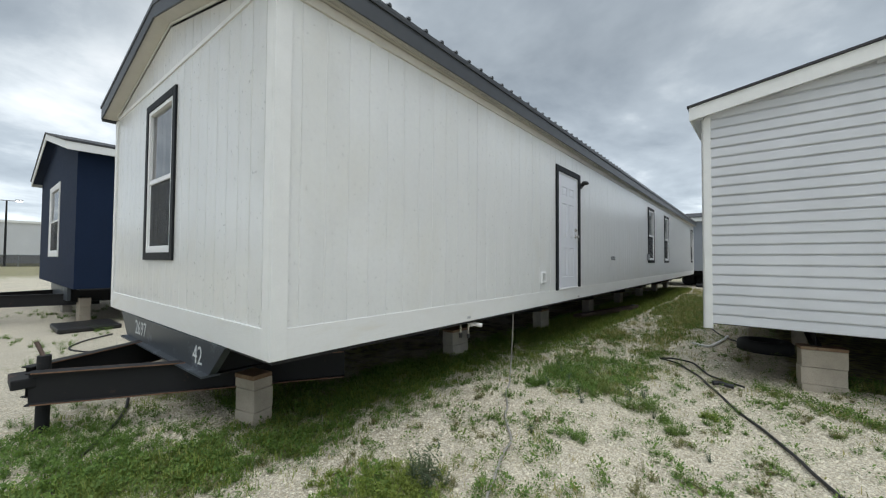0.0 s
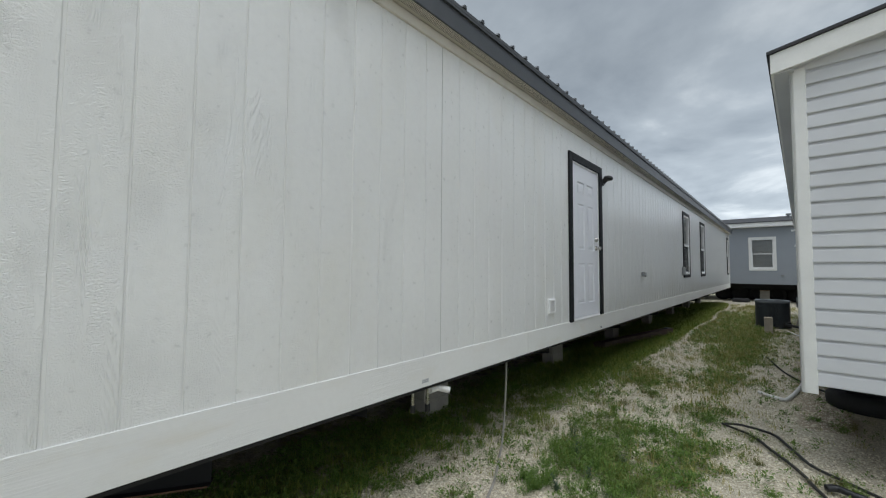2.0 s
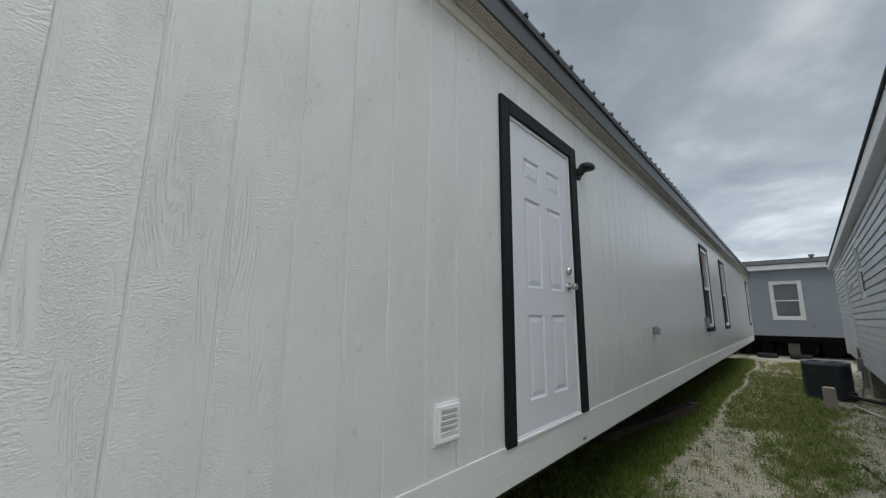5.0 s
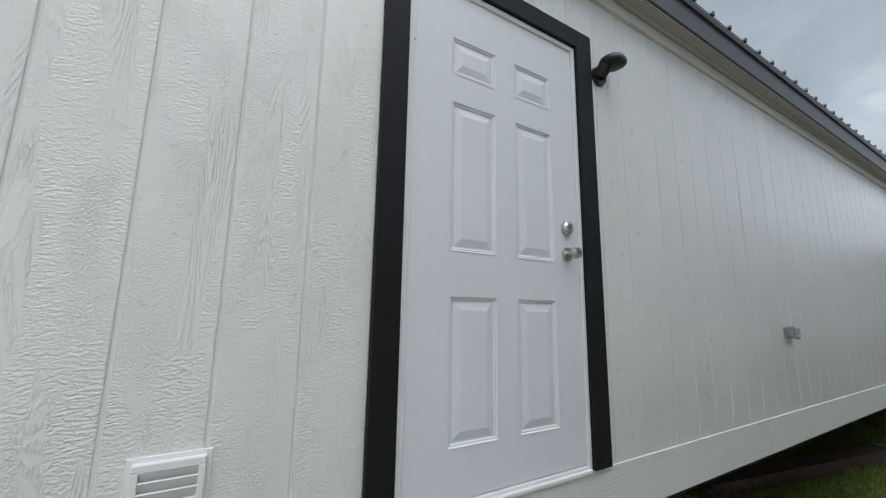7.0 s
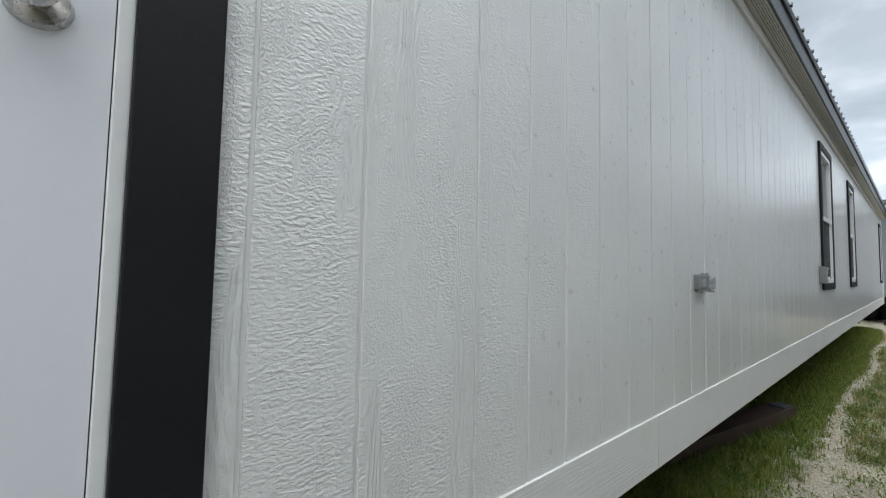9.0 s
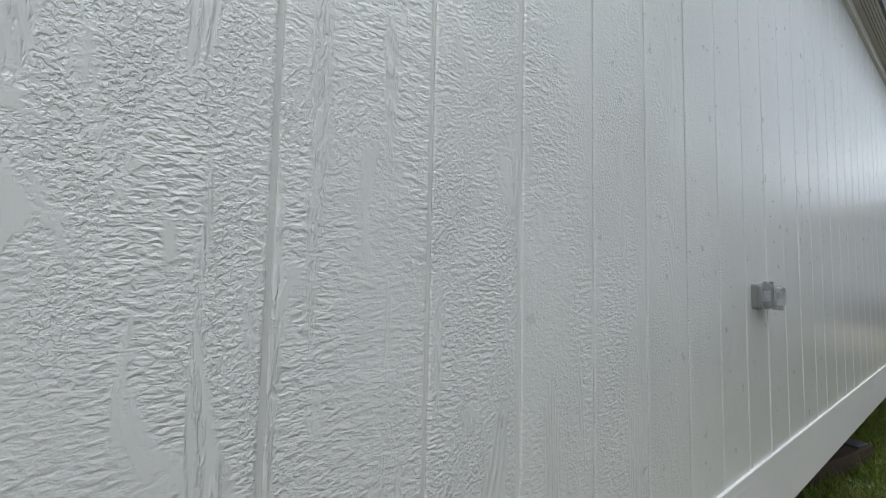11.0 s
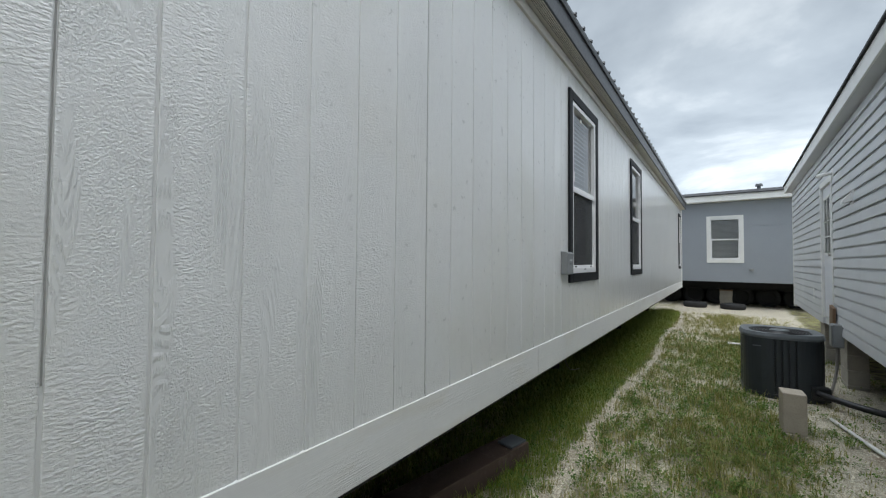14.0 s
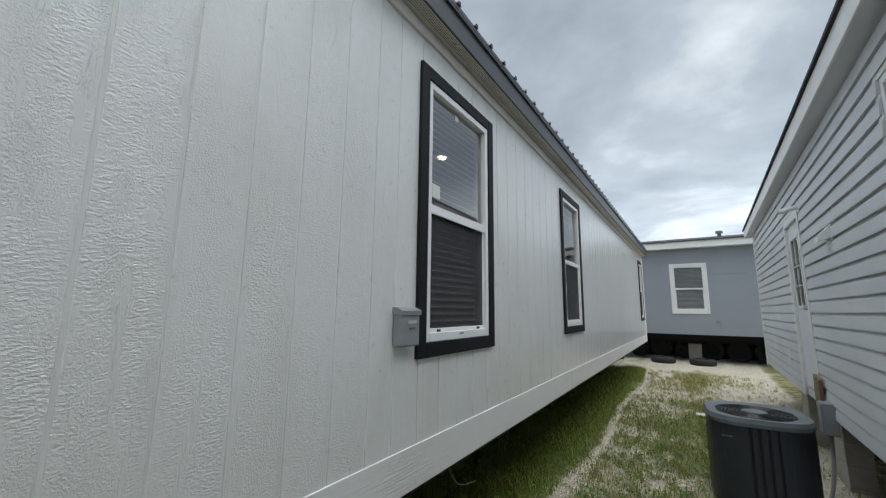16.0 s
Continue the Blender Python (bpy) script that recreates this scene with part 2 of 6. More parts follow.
def ground_material():
    m = Mat("limestone_gravel_ground", 0.95, 0, 0.15)
    at = m.node("ShaderNodeAttribute")
    at.attribute_name = "cover"
    v = m.node("ShaderNodeTexVoronoi", Scale=88.0)
    m.link(m.co(), v.inputs["Vector"])
    v2 = m.node("ShaderNodeTexVoronoi", Scale=150.0)
    m.link(m.co(), v2.inputs["Vector"])
    big, mid = m.noise(0.8, 5), m.noise(9, 4)
    stone = m.ramp(v.outputs["Color"], [(0.1, (0.44, 0.385, 0.28)), (0.55, (0.67, 0.605, 0.465)), (0.95, (0.82, 0.76, 0.61))])
    stone = m.mix(m.ramp(v2.outputs["Color"], [(0.2, gray(0.5)), (0.6, gray(0))]), stone, (0.40, 0.375, 0.33))
    stone = m.mix(m.ramp(v.outputs["Distance"], [(0.40, gray(0)), (0.80, gray(0.55))]), stone, (0.17, 0.15, 0.12))
    stone = m.mix(m.ramp(big, [(0.5, gray(0)), (0.72, gray(0.45))]), stone, (0.36, 0.33, 0.275))
    # dark earth; the same tone paints the shade beneath the homes
    soil_and_shade = m.ramp(mid, [(0.3, (0.075, 0.062, 0.04)), (0.7, (0.17, 0.145, 0.095))])
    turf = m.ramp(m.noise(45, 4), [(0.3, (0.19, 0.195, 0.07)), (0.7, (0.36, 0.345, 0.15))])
    under = m.mix(m.ramp(mid, [(0.42, gray(0)), (0.62, gray(1))]), soil_and_shade, turf)
    f = m.math("ADD", at.outputs["Fac"], m.math("MULTIPLY", m.math("SUBTRACT", m.noise(18, 4), 0.5), 0.9))
    dirt = m.node("ShaderNodeAttribute")
    dirt.attribute_name = "dirt"
    d = m.math("ADD", dirt.outputs["Fac"], m.math("MULTIPLY", m.math("SUBTRACT", m.noise(7, 5), 0.5), 0.8))
    tan = m.ramp(m.noise(60, 4), [(0.3, (0.27, 0.215, 0.16)), (0.7, (0.42, 0.35, 0.275))])
    stone = m.mix(m.ramp(d, [(0.4, gray(0)), (0.65, gray(0.9))]), stone, tan)
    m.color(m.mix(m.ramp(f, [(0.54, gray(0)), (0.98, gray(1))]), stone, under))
    m.bump(m.math("SUBTRACT", 1.0, v.outputs["Distance"]), 0.9, 0.010)
    return m.m


def island_material(name, stops, rough, spec=0.3):
    """Colour that changes from piece to piece of a joined mesh."""
    m = Mat(name, rough, 0, spec)
    g = m.node("ShaderNodeNewGeometry")
    c = m.ramp(g.outputs["Random Per Island"], stops)
    c = m.mix(m.ramp(m.noise(30, 3), [(0.35, gray(0.3)), (0.6, gray(0))]), c, tuple(v * 0.6 for v in stops[0][1]))
    m.color(c)
    return m.m


def leaf_material(name, stops):
    m = Mat(name, 0.55, 0, 0.3)
    g = m.node("ShaderNodeNewGeometry")
    dry = m.noise(0.9, 3)
    c = m.ramp(g.outputs["Random Per Island"], stops)
    c = m.mix(m.ramp(dry, [(0.5, gray(0)), (0.7, gray(0.35))]), c, (0.26, 0.245, 0.085))
    m.color(c)
    m.b.inputs["Transmission Weight"].default_value = 0.0
    tr = m.node("ShaderNodeBsdfTranslucent")
    m.link(c, tr.inputs["Color"])
    mixs = m.node("ShaderNodeMixShader")
    mixs.inputs[0].default_value = 0.3
    out = m.t.nodes["Material Output"]
    m.link(m.b.outputs[0], mixs.inputs[1])
    m.link(tr.outputs[0], mixs.inputs[2])
    m.link(mixs.outputs[0], out.inputs["Surface"])
    return m.m


def glass_material(name, ior):
    m = Mat(name, 0.02, 0, 0.5)
    tp = m.node("ShaderNodeBsdfTransparent")
    tp.inputs[0].default_value = (0.94, 0.96, 0.96, 1)
    gl = m.node("ShaderNodeBsdfGlossy", Roughness=0.015)
    fr = m.node("ShaderNodeFresnel", IOR=ior)
    mx = m.node("ShaderNodeMixShader")
    m.link(fr.outputs[0], mx.inputs[0])
    m.link(tp.outputs[0], mx.inputs[1])
    m.link(gl.outputs[0], mx.inputs[2])
    m.link(mx.outputs[0], m.t.nodes["Material Output"].inputs["Surface"])
    return m.m


def screen_material():
    """Fine insect screen: dark mesh, mostly see-through."""
    m = Mat("insect_screen", 0.7)
    m.color((0.03, 0.032, 0.035))
    tp = m.node("ShaderNodeBsdfTransparent")
    mx = m.node("ShaderNodeMixShader")
    mx.inputs[0].default_value = 0.55
    m.link(tp.outputs[0], mx.inputs[1])
    m.link(m.b.outputs[0], mx.inputs[2])
    m.link(mx.outputs[0], m.t.nodes["Material Output"].inputs["Surface"])
    return m.m


SIDING = siding_material()
WHITE_TRIM = simple("white_trim_paint", (0.78, 0.78, 0.76), 0.45, var=0.06, bump=0.12, bscale=45)
BAND = band_material()
JOINT = simple("dirty_sheet_joint", (0.36, 0.355, 0.335), 0.9, var=0.3, scale=9)
SOFFIT = simple("almond_soffit_vinyl", (0.64, 0.61, 0.55), 0.55, var=0.08)
CHARCOAL = simple("charcoal_painted_trim", (0.008, 0.009, 0.011), 0.6, var=0.25, bump=0.3, bscale=50, spec=0.25)
FASCIA = simple("dark_gray_fascia_metal", (0.062, 0.066, 0.072), 0.42, 0.2, var=0.15)
ROOF_METAL = simple("charcoal_ribbed_roof_metal", (0.075, 0.078, 0.083), 0.4, 0.3, var=0.2)
DOOR_WHITE = simple("white_door_paint", (0.73, 0.74, 0.785), 0.38, var=0.03, scale=3)
VINYL = simple("white_window_vinyl", (0.80, 0.80, 0.80), 0.35, var=0.05)
GLASS = glass_material("window_glass", 3.5)
GLASS_SKY = glass_material("bright_window_glass", 5.0)
GLASS_CLEAR = glass_material("clear_window_glass", 1.6)
SCREEN = screen_material()
BLIND = simple("white_blind_slats", (0.84, 0.84, 0.82), 0.5, var=0.05)
ROOM = simple("pale_room_walls", (0.58, 0.56, 0.53), 0.8)
NICKEL = simple("satin_nickel", (0.55, 0.53, 0.50), 0.28, 1.0, var=0.08)
BLACK = simple("black_plastic", (0.014, 0.014, 0.015), 0.4, var=0.2)
GRAY_BOX = simple("gray_electrical_box", (0.25, 0.26, 0.265), 0.5, var=0.1)
CLEAR = clear_material()
RECEPT = simple("pale_gray_receptacle", (0.50, 0.51, 0.52), 0.4, var=0.05)
PVC = simple("white_pvc", (0.70, 0.69, 0.66), 0.4, var=0.1)
CMU = concrete_material("concrete_block", (0.44, 0.41, 0.36))
CMU_TAN = concrete_material("tan_concrete_block", (0.50, 0.44, 0.36))
CHASSIS = steel_material("black_chassis_steel", (0.009, 0.009, 0.010), (0.10, 0.048, 0.026), 0.60, 0.8)
GALV = steel_material("gray_primed_steel", (0.060, 0.070, 0.082), (0.20, 0.23, 0.25), 0.54, 0.42, 0.3)
RUST = steel_material("rusty_steel", (0.085, 0.055, 0.042), (0.15, 0.11, 0.085), 0.5, 0.8)
RUST_EDGE = steel_material("rusted_flange_edge", (0.16, 0.085, 0.05), (0.27, 0.16, 0.10), 0.5, 0.85)
WOOD_PLATE = steel_material("weathered_wood_plate", (0.20, 0.12, 0.07), (0.28, 0.20, 0.13), 0.5, 0.85)
LAP_WHITE = lap_material("pale_gray_vinyl_lap", (0.57, 0.58, 0.60), (0.635, 0.645, 0.665))
FAR_GRAY = simple("blue_gray_panel_paint", (0.29, 0.315, 0.35), 0.55, var=0.06, scale=1.5)
NAVY = simple("navy_siding_paint", (0.008, 0.018, 0.045), 0.8, var=0.12, scale=2, spec=0.2)
SHINGLE = simple("dark_asphalt_shingle", (0.045, 0.046, 0.05), 0.9, var=0.35, scale=20, bump=0.5, bscale=90)
UNDERSIDE = simple("black_underbelly_wrap", (0.012, 0.012, 0.013), 0.7, var=0.3)
TYRE = simple("black_rubber", (0.017, 0.017, 0.018), 0.75, var=0.3)
CABLE_BLACK = simple("black_cable", (0.018, 0.017, 0.016), 0.6, var=0.3)
CABLE_GRAY = simple("gray_cable", (0.30, 0.28, 0.25), 0.6, var=0.15)
AC_METAL = simple("dark_slate_painted_metal", (0.030, 0.036, 0.042), 0.4, 0.0, var=0.15)
AC_TOP = simple("gray_rim_metal", (0.13, 0.145, 0.155), 0.4, 0.2, var=0.1)
STENCIL = simple("white_stencil_paint", (0.60, 0.62, 0.62), 0.7, var=0.25)
RED = simple("red_sign_paint", (0.50, 0.03, 0.05), 0.5)
WAREHOUSE = simple("pale_warehouse_panel", (0.55, 0.56, 0.57), 0.6, var=0.05, scale=0.5)
GROUND = ground_material()
PEBBLE = island_material("limestone_pebbles", [(0.0, (0.45, 0.40, 0.30)), (0.5, (0.68, 0.62, 0.485)), (1.0, (0.84, 0.78, 0.64))], 0.9)
GRASS = leaf_material("grass_blades", [(0.0, (0.17, 0.19, 0.045)), (0.45, (0.31, 0.31, 0.085)), (0.80, (0.44, 0.39, 0.15)), (1.0, (0.58, 0.50, 0.30))])
WALL_GRASS = leaf_material("wall_grass_blades", [(0.0, (0.12, 0.18, 0.03)), (0.5, (0.24, 0.31, 0.055)), (1.0, (0.38, 0.39, 0.11))])
WEED = leaf_material("weed_leaves", [(0.0, (0.07, 0.145, 0.028)), (1.0, (0.19, 0.29, 0.06))])
DRY = leaf_material("dry_weed_stems", [(0.0, (0.14, 0.13, 0.06)), (0.5, (0.26, 0.23, 0.10)), (1.0, (0.13, 0.17, 0.05))])
LIME_WEED = leaf_material("yellow_green_weeds", [(0.0, (0.10, 0.16, 0.025)), (1.0, (0.27, 0.33, 0.06))])
THISTLE = leaf_material("thistle_leaves", [(0.0, (0.05, 0.085, 0.05)), (1.0, (0.10, 0.145, 0.09))])


# ---- helpers for building ----
def part(name, bm, material, parent=None, label="", smooth=False):
    """Links a bmesh as one mesh object, under a thing or a part."""
    me = bpy.data.meshes.new(name)
    bm.to_mesh(me)
    bm.free()
    me.materials.append(material)
    if smooth:
        for p in me.polygons:
            p.use_smooth = True
    ob = new(name, me)
    if parent is not None:
        ob.parent = parent
    if label:
        ob["label"] = label
    return ob


def share(name, me, parent, m):
    """One more object on a mesh that alike pieces share."""
    ob = new(name, me)
    ob.parent = parent
    ob.matrix_basis = m
    return ob


def thing(name, label, category, group="", at=(0, 0, 0), turn=0.0, kind=""):
    ob = new(name)
    ob.empty_display_size = 0.1
    ob.matrix_basis = pose(*at, 0, 0, turn)
    return tagged(ob, label, category, group, kind)


def add_box(bm, x0, x1, y0, y1, z0, z1, bevel=0.0, turn=None):
    r = bmesh.ops.create_cube(bm, size=1.0)
    vs = r["verts"]
    m = Matrix.Translation(((x0 + x1) / 2, (y0 + y1) / 2, (z0 + z1) / 2)) @ Matrix.Diagonal((abs(x1 - x0), abs(y1 - y0), abs(z1 - z0), 1))
    if turn is not None:
        m = turn @ m
    bmesh.ops.transform(bm, matrix=m, verts=vs)
    if bevel:
        es = list({e for v in vs for e in v.link_edges})
        bmesh.ops.bevel(bm, geom=es, offset=bevel, segments=2, affect="EDGES", profile=0.5)
    return bm


def box(x0, x1, y0, y1, z0, z1, bevel=0.0, turn=None):
    return add_box(bmesh.new(), x0, x1, y0, y1, z0, z1, bevel, turn)


def add_cyl(bm, a, b, r0, r1=None, seg=16, caps=True):
    a, b = Vector(a), Vector(b)
    d = b - a
    q = d.to_track_quat("Z", "Y").to_matrix().to_4x4()
    bmesh.ops.create_cone(bm, cap_ends=caps, segments=seg, radius1=r0, radius2=r0 if r1 is None else r1, depth=d.length,
                          matrix=Matrix.Translation((a + b) / 2) @ q)
    return bm


def cyl(a, b, r0, r1=None, seg=16):
    return add_cyl(bmesh.new(), a, b, r0, r1, seg)


def prism(points, axis, lo, hi):
    """A flat outline pushed along an axis: points are the two other coordinates in order."""
    bm = bmesh.new()

    def place(u, v, w):
        return {"x": (w, u, v), "y": (u, w, v), "z": (u, v, w)}[axis]

    low = [bm.verts.new(place(u, v, lo)) for u, v in points]
    high = [bm.verts.new(place(u, v, hi)) for u, v in points]
    n = len(points)
    bm.faces.new(low)
    bm.faces.new(high[::-1])
    for i in range(n):
        bm.faces.new((low[i], high[i], high[(i + 1) % n], low[(i + 1) % n]))
    bmesh.ops.recalc_face_normals(bm, faces=bm.faces)
    return bm


def tube(name, points, radius, material, parent=None, seg=8, label=""):
    """A bent round line through points: cable, hose or wire."""
    pts = [Vector(p) for p in points]
    fine = []
    for i in range(len(pts) - 1):
        p0, p1, p2, p3 = pts[max(i - 1, 0)], pts[i], pts[i + 1], pts[min(i + 2, len(pts) - 1)]
        for k in range(8):
            t = k / 8
            fine.append(0.5 * ((2 * p1) + (p2 - p0) * t + (2 * p0 - 5 * p1 + 4 * p2 - p3) * t * t + (3 * p1 - p0 - 3 * p2 + p3) * t ** 3))
    fine.append(pts[-1])
    bm = bmesh.new()
    rings = []
    for i, p in enumerate(fine):
        d = (fine[min(i + 1, len(fine) - 1)] - fine[max(i - 1, 0)]).normalized()
        side = d.cross(Vector((0, 0, 1)))
        side = side.normalized() if side.length > 1e-4 else Vector((1, 0, 0))
        top = side.cross(d)
        rings.append([bm.verts.new(p + radius * (math.cos(a) * side + math.sin(a) * top)) for a in (2 * math.pi * k / seg for k in range(seg))])
    for a, b in zip(rings, rings[1:]):
        for k in range(seg):
            bm.faces.new((a[k], a[(k + 1) % seg], b[(k + 1) % seg], b[k]))
    bm.faces.new(rings[0][::-1])
    bm.faces.new(rings[-1])
    bmesh.ops.recalc_face_normals(bm, faces=bm.faces)
    return part(name, bm, material, parent, label, smooth=True)


def cut_spans(lo, hi, holes):
    """What is left of lo..hi once the holes are taken out."""
    spans = [(lo, hi)]
    for a, b in holes:
        spans = [s for u, v in spans for s in ((u, min(v, a)), (max(u, b), v)) if s[1] - s[0] > 0.004]
    return spans


def text_part(name, body, size, m, material, parent):
    """Lettering as a mesh, a little proud of its surface."""
    cu = bpy.data.curves.new(name, "FONT")
    cu.body, cu.size, cu.extrude = body, size, 0.001
    tmp = bpy.data.objects.new(name, cu)
    scene.collection.objects.link(tmp)
    dg = bpy.context.evaluated_depsgraph_get()
    dg.update()
    me = bpy.data.meshes.new_from_object(tmp.evaluated_get(dg))
    bpy.data.objects.remove(tmp)
    me.materials.clear()
    me.materials.append(material)
    ob = new(name, me)
    ob.parent = parent
    ob.matrix_basis = m
    return ob


# ---- the ground ----
GZ = 0.06
def cover(x, y):
    """How overgrown the gravel is, 0 to 1; raised under homes to paint shade."""
    n1 = noise.noise((x * 0.55 + 3.1, y * 0.55 - 7.7, 0.3))
    n2 = noise.noise((x * 1.7, y * 1.7, 4.2))
    n3 = noise.noise((x * 5.0, y * 5.0, 9.1))
    far = min(1.0, max(0.0, (y - 9.5) / 2.0))
    c = 0.34 + 0.05 * far + 0.30 * n1 + (0.42 - 0.20 * far) * n2 + (0.34 - 0.06 * far) * n3
    k = min(1.0, max(0.0, (y - 7.8) / 1.6))
    c += min(1.0, max(0.0, y - 0.4)) * (0.44 + 0.14 * k) * math.exp(-((x + 3.30 - 0.38 * k - 0.22 * max(0, 1 - abs(y - 3.0) / 1.2)) / (0.40 + 0.08 * k)) ** 2)   # belt along the drip edge
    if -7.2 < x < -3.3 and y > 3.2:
        c += 0.45 * min(1.0, (-3.3 - x) / 0.4)                                        # dark earth colour paints the deep shade beneath the white home
    # shade under the lap-sided home, put into the ground colour likewise
    if x > 0.15 and y > 7.9:
        c += 0.9 * min(1.0, (x - 0.15) / 0.3) * min(1.0, max(0.0, 9.0 - x))
    c += 0.35 * math.exp(-((x + 1.25) / 0.35) ** 2) * (1 if y > 6 else 0.3)          # strip in the lane
    c -= 0.75 * math.exp(-((x + 0.35) / 0.75) ** 2 - ((y - 6.0) / 2.0) ** 2)         # bare gravel patch
    c -= 0.34 * math.exp(-((x + 2.0) / 0.60) ** 2 - ((y - 4.8) / 1.2) ** 2)
    c += 0.55 * math.exp(-((x + 1.80) / 0.42) ** 2 - ((y - 6.35) / 0.62) ** 2)
    c += 0.34 * math.exp(-((x + 0.95) / 0.22) ** 2 - ((y - 6.0) / 0.22) ** 2)
    c += 0.08 * math.exp(-((x + 3.2) / 0.9) ** 2 - ((y - 2.45) / 0.5) ** 2)
    c += 0.50 * math.exp(-((x + 1.95) / 0.30) ** 2 - ((y - 3.25) / 0.22) ** 2)
    c += 0.70 * math.exp(-((y - 7.2 + 0.55 * x) / 0.26) ** 2) * (math.exp(-(max(0.0, x - 1.2) / 0.8) ** 2) if x > 0 else math.exp(-(x / 0.2) ** 2))   # weeds before the lap-sided home
    if y > 9:
        c += 0.10 * min(1, (y - 9) / 5)
    if y > 10:
        c += 0.09 * math.exp(-((x + 1.75) / 0.45) ** 2) * min(1.0, y - 10)
    edge = abs(x + 2.36 + 0.05 * math.sin(y * 1.3) + 0.05 * noise.noise((0.0, y * 2.1, 1.0)))
    if y > 10.5:
        c -= 1.1 * math.exp(-(edge / 0.048) ** 2)                                     # narrow washed-out gravel line
    c -= 0.75 * packed(x, y)
    if y > 26.0:
        c -= 0.45 * min(1, (y - 26.0) / 0.8)
    if x < -8:
        c -= 0.25
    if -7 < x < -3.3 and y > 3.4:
        c = max(c, 0.72)                                                             # keeps the shade painted under the home dark throughout
    return max(0.0, min(1.0, c))


def packed(x, y):
    """Bare trodden earth along the drip edge of the lap-sided home and beneath the homes."""
    d = math.exp(-((x + 0.28 - 0.018 * (y - 9)) / 0.30) ** 2) * (1 if 8.6 < y < 16 else 0.2)
    if x > 0 and y > 8:
        d = max(d, 0.3 * max(0.0, 1 - max(0.0, x - 0.1) / 0.35))
    return d


def rise(x, y):
    return GZ + 0.025 * noise.noise((x * 0.6, y * 0.6, 0.0)) + 0.010 * noise.noise((x * 2.3, y * 2.3, 5.0))


def ground():
    """One sheet: fine where the lane is, coarse out to the horizon."""
    xs = [-900, -400, -150, -80, -45, -28, -20, -16] + [-14 + 0.5 * i for i in range(16)] + [-6 + 0.08 * i for i in range(113)] + [3.5, 4.5, 6, 9, 14, 25, 50, 150, 400, 900]
    ys = [-900, -400, -150, -50, -20, -8, -4, -2, -1, -0.5] + [0.0 + 0.08 * i for i in range(340)] + [27.5, 28.5, 30, 33, 38, 50, 80, 150, 400, 900]
    nx, ny = len(xs), len(ys)
    verts = [(x, y, rise(x, y) if abs(x) < 40 and -10 < y < 60 else GZ) for y in ys for x in xs]
    faces = [(j * nx + i, j * nx + i + 1, (j + 1) * nx + i + 1, (j + 1) * nx + i) for j in range(ny - 1) for i in range(nx - 1)]
    me = bpy.data.meshes.new("ground")
    me.from_pydata(verts, [], faces)
    me.materials.append(GROUND)
    at = me.attributes.new("cover", "FLOAT", "POINT")
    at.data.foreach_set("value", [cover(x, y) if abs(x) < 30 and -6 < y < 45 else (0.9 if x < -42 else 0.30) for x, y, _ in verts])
    at = me.attributes.new("dirt", "FLOAT", "POINT")
    at.data.foreach_set("value", [packed(x, y) if abs(x) < 30 and -6 < y < 45 else 0.0 for x, y, _ in verts])
    for p in me.polygons:
        p.use_smooth = True
    return tagged(new("ground", me), "white limestone gravel lot grown over with patchy grass", "ground", kind="structure")


ground()

# ---- the white home: walls of grooved panel siding ----
XW, XL = -2.468, -6.865          # faces of the two long walls
Y0, Y1 = 2.825, 26.0           # faces of the two end walls
ZB, ZS, ZT = 0.845, 1.050, 3.335  # underside, top of the bottom band, top of the siding
ZG = 3.415                       # belt on the end wall
XR, ZR = -4.667, 3.90            # ridge line, top of the end wall's peak
PITCH, GROOVE = 0.2032, 0.007
DOOR = (7.568, 8.465, 1.045, 2.985)
WINDOWS = [(14.562, 15.335, 1.548, 3.09), (17.345, 18.09, 1.545, 3.085), (25.0, 25.6, 1.545, 3.085)]
END_WINDOW = (-5.31, -4.49, 1.575, 3.15)

home = thing("mobile_home", "long white manufactured home with charcoal trim on concrete block piers", "house", at=(0, 0, 0))


def end_top(x):
    return ZG + (ZR - ZG) * (1 - abs(x - XR) / (XW - XR)) if XL < x < XW else ZG


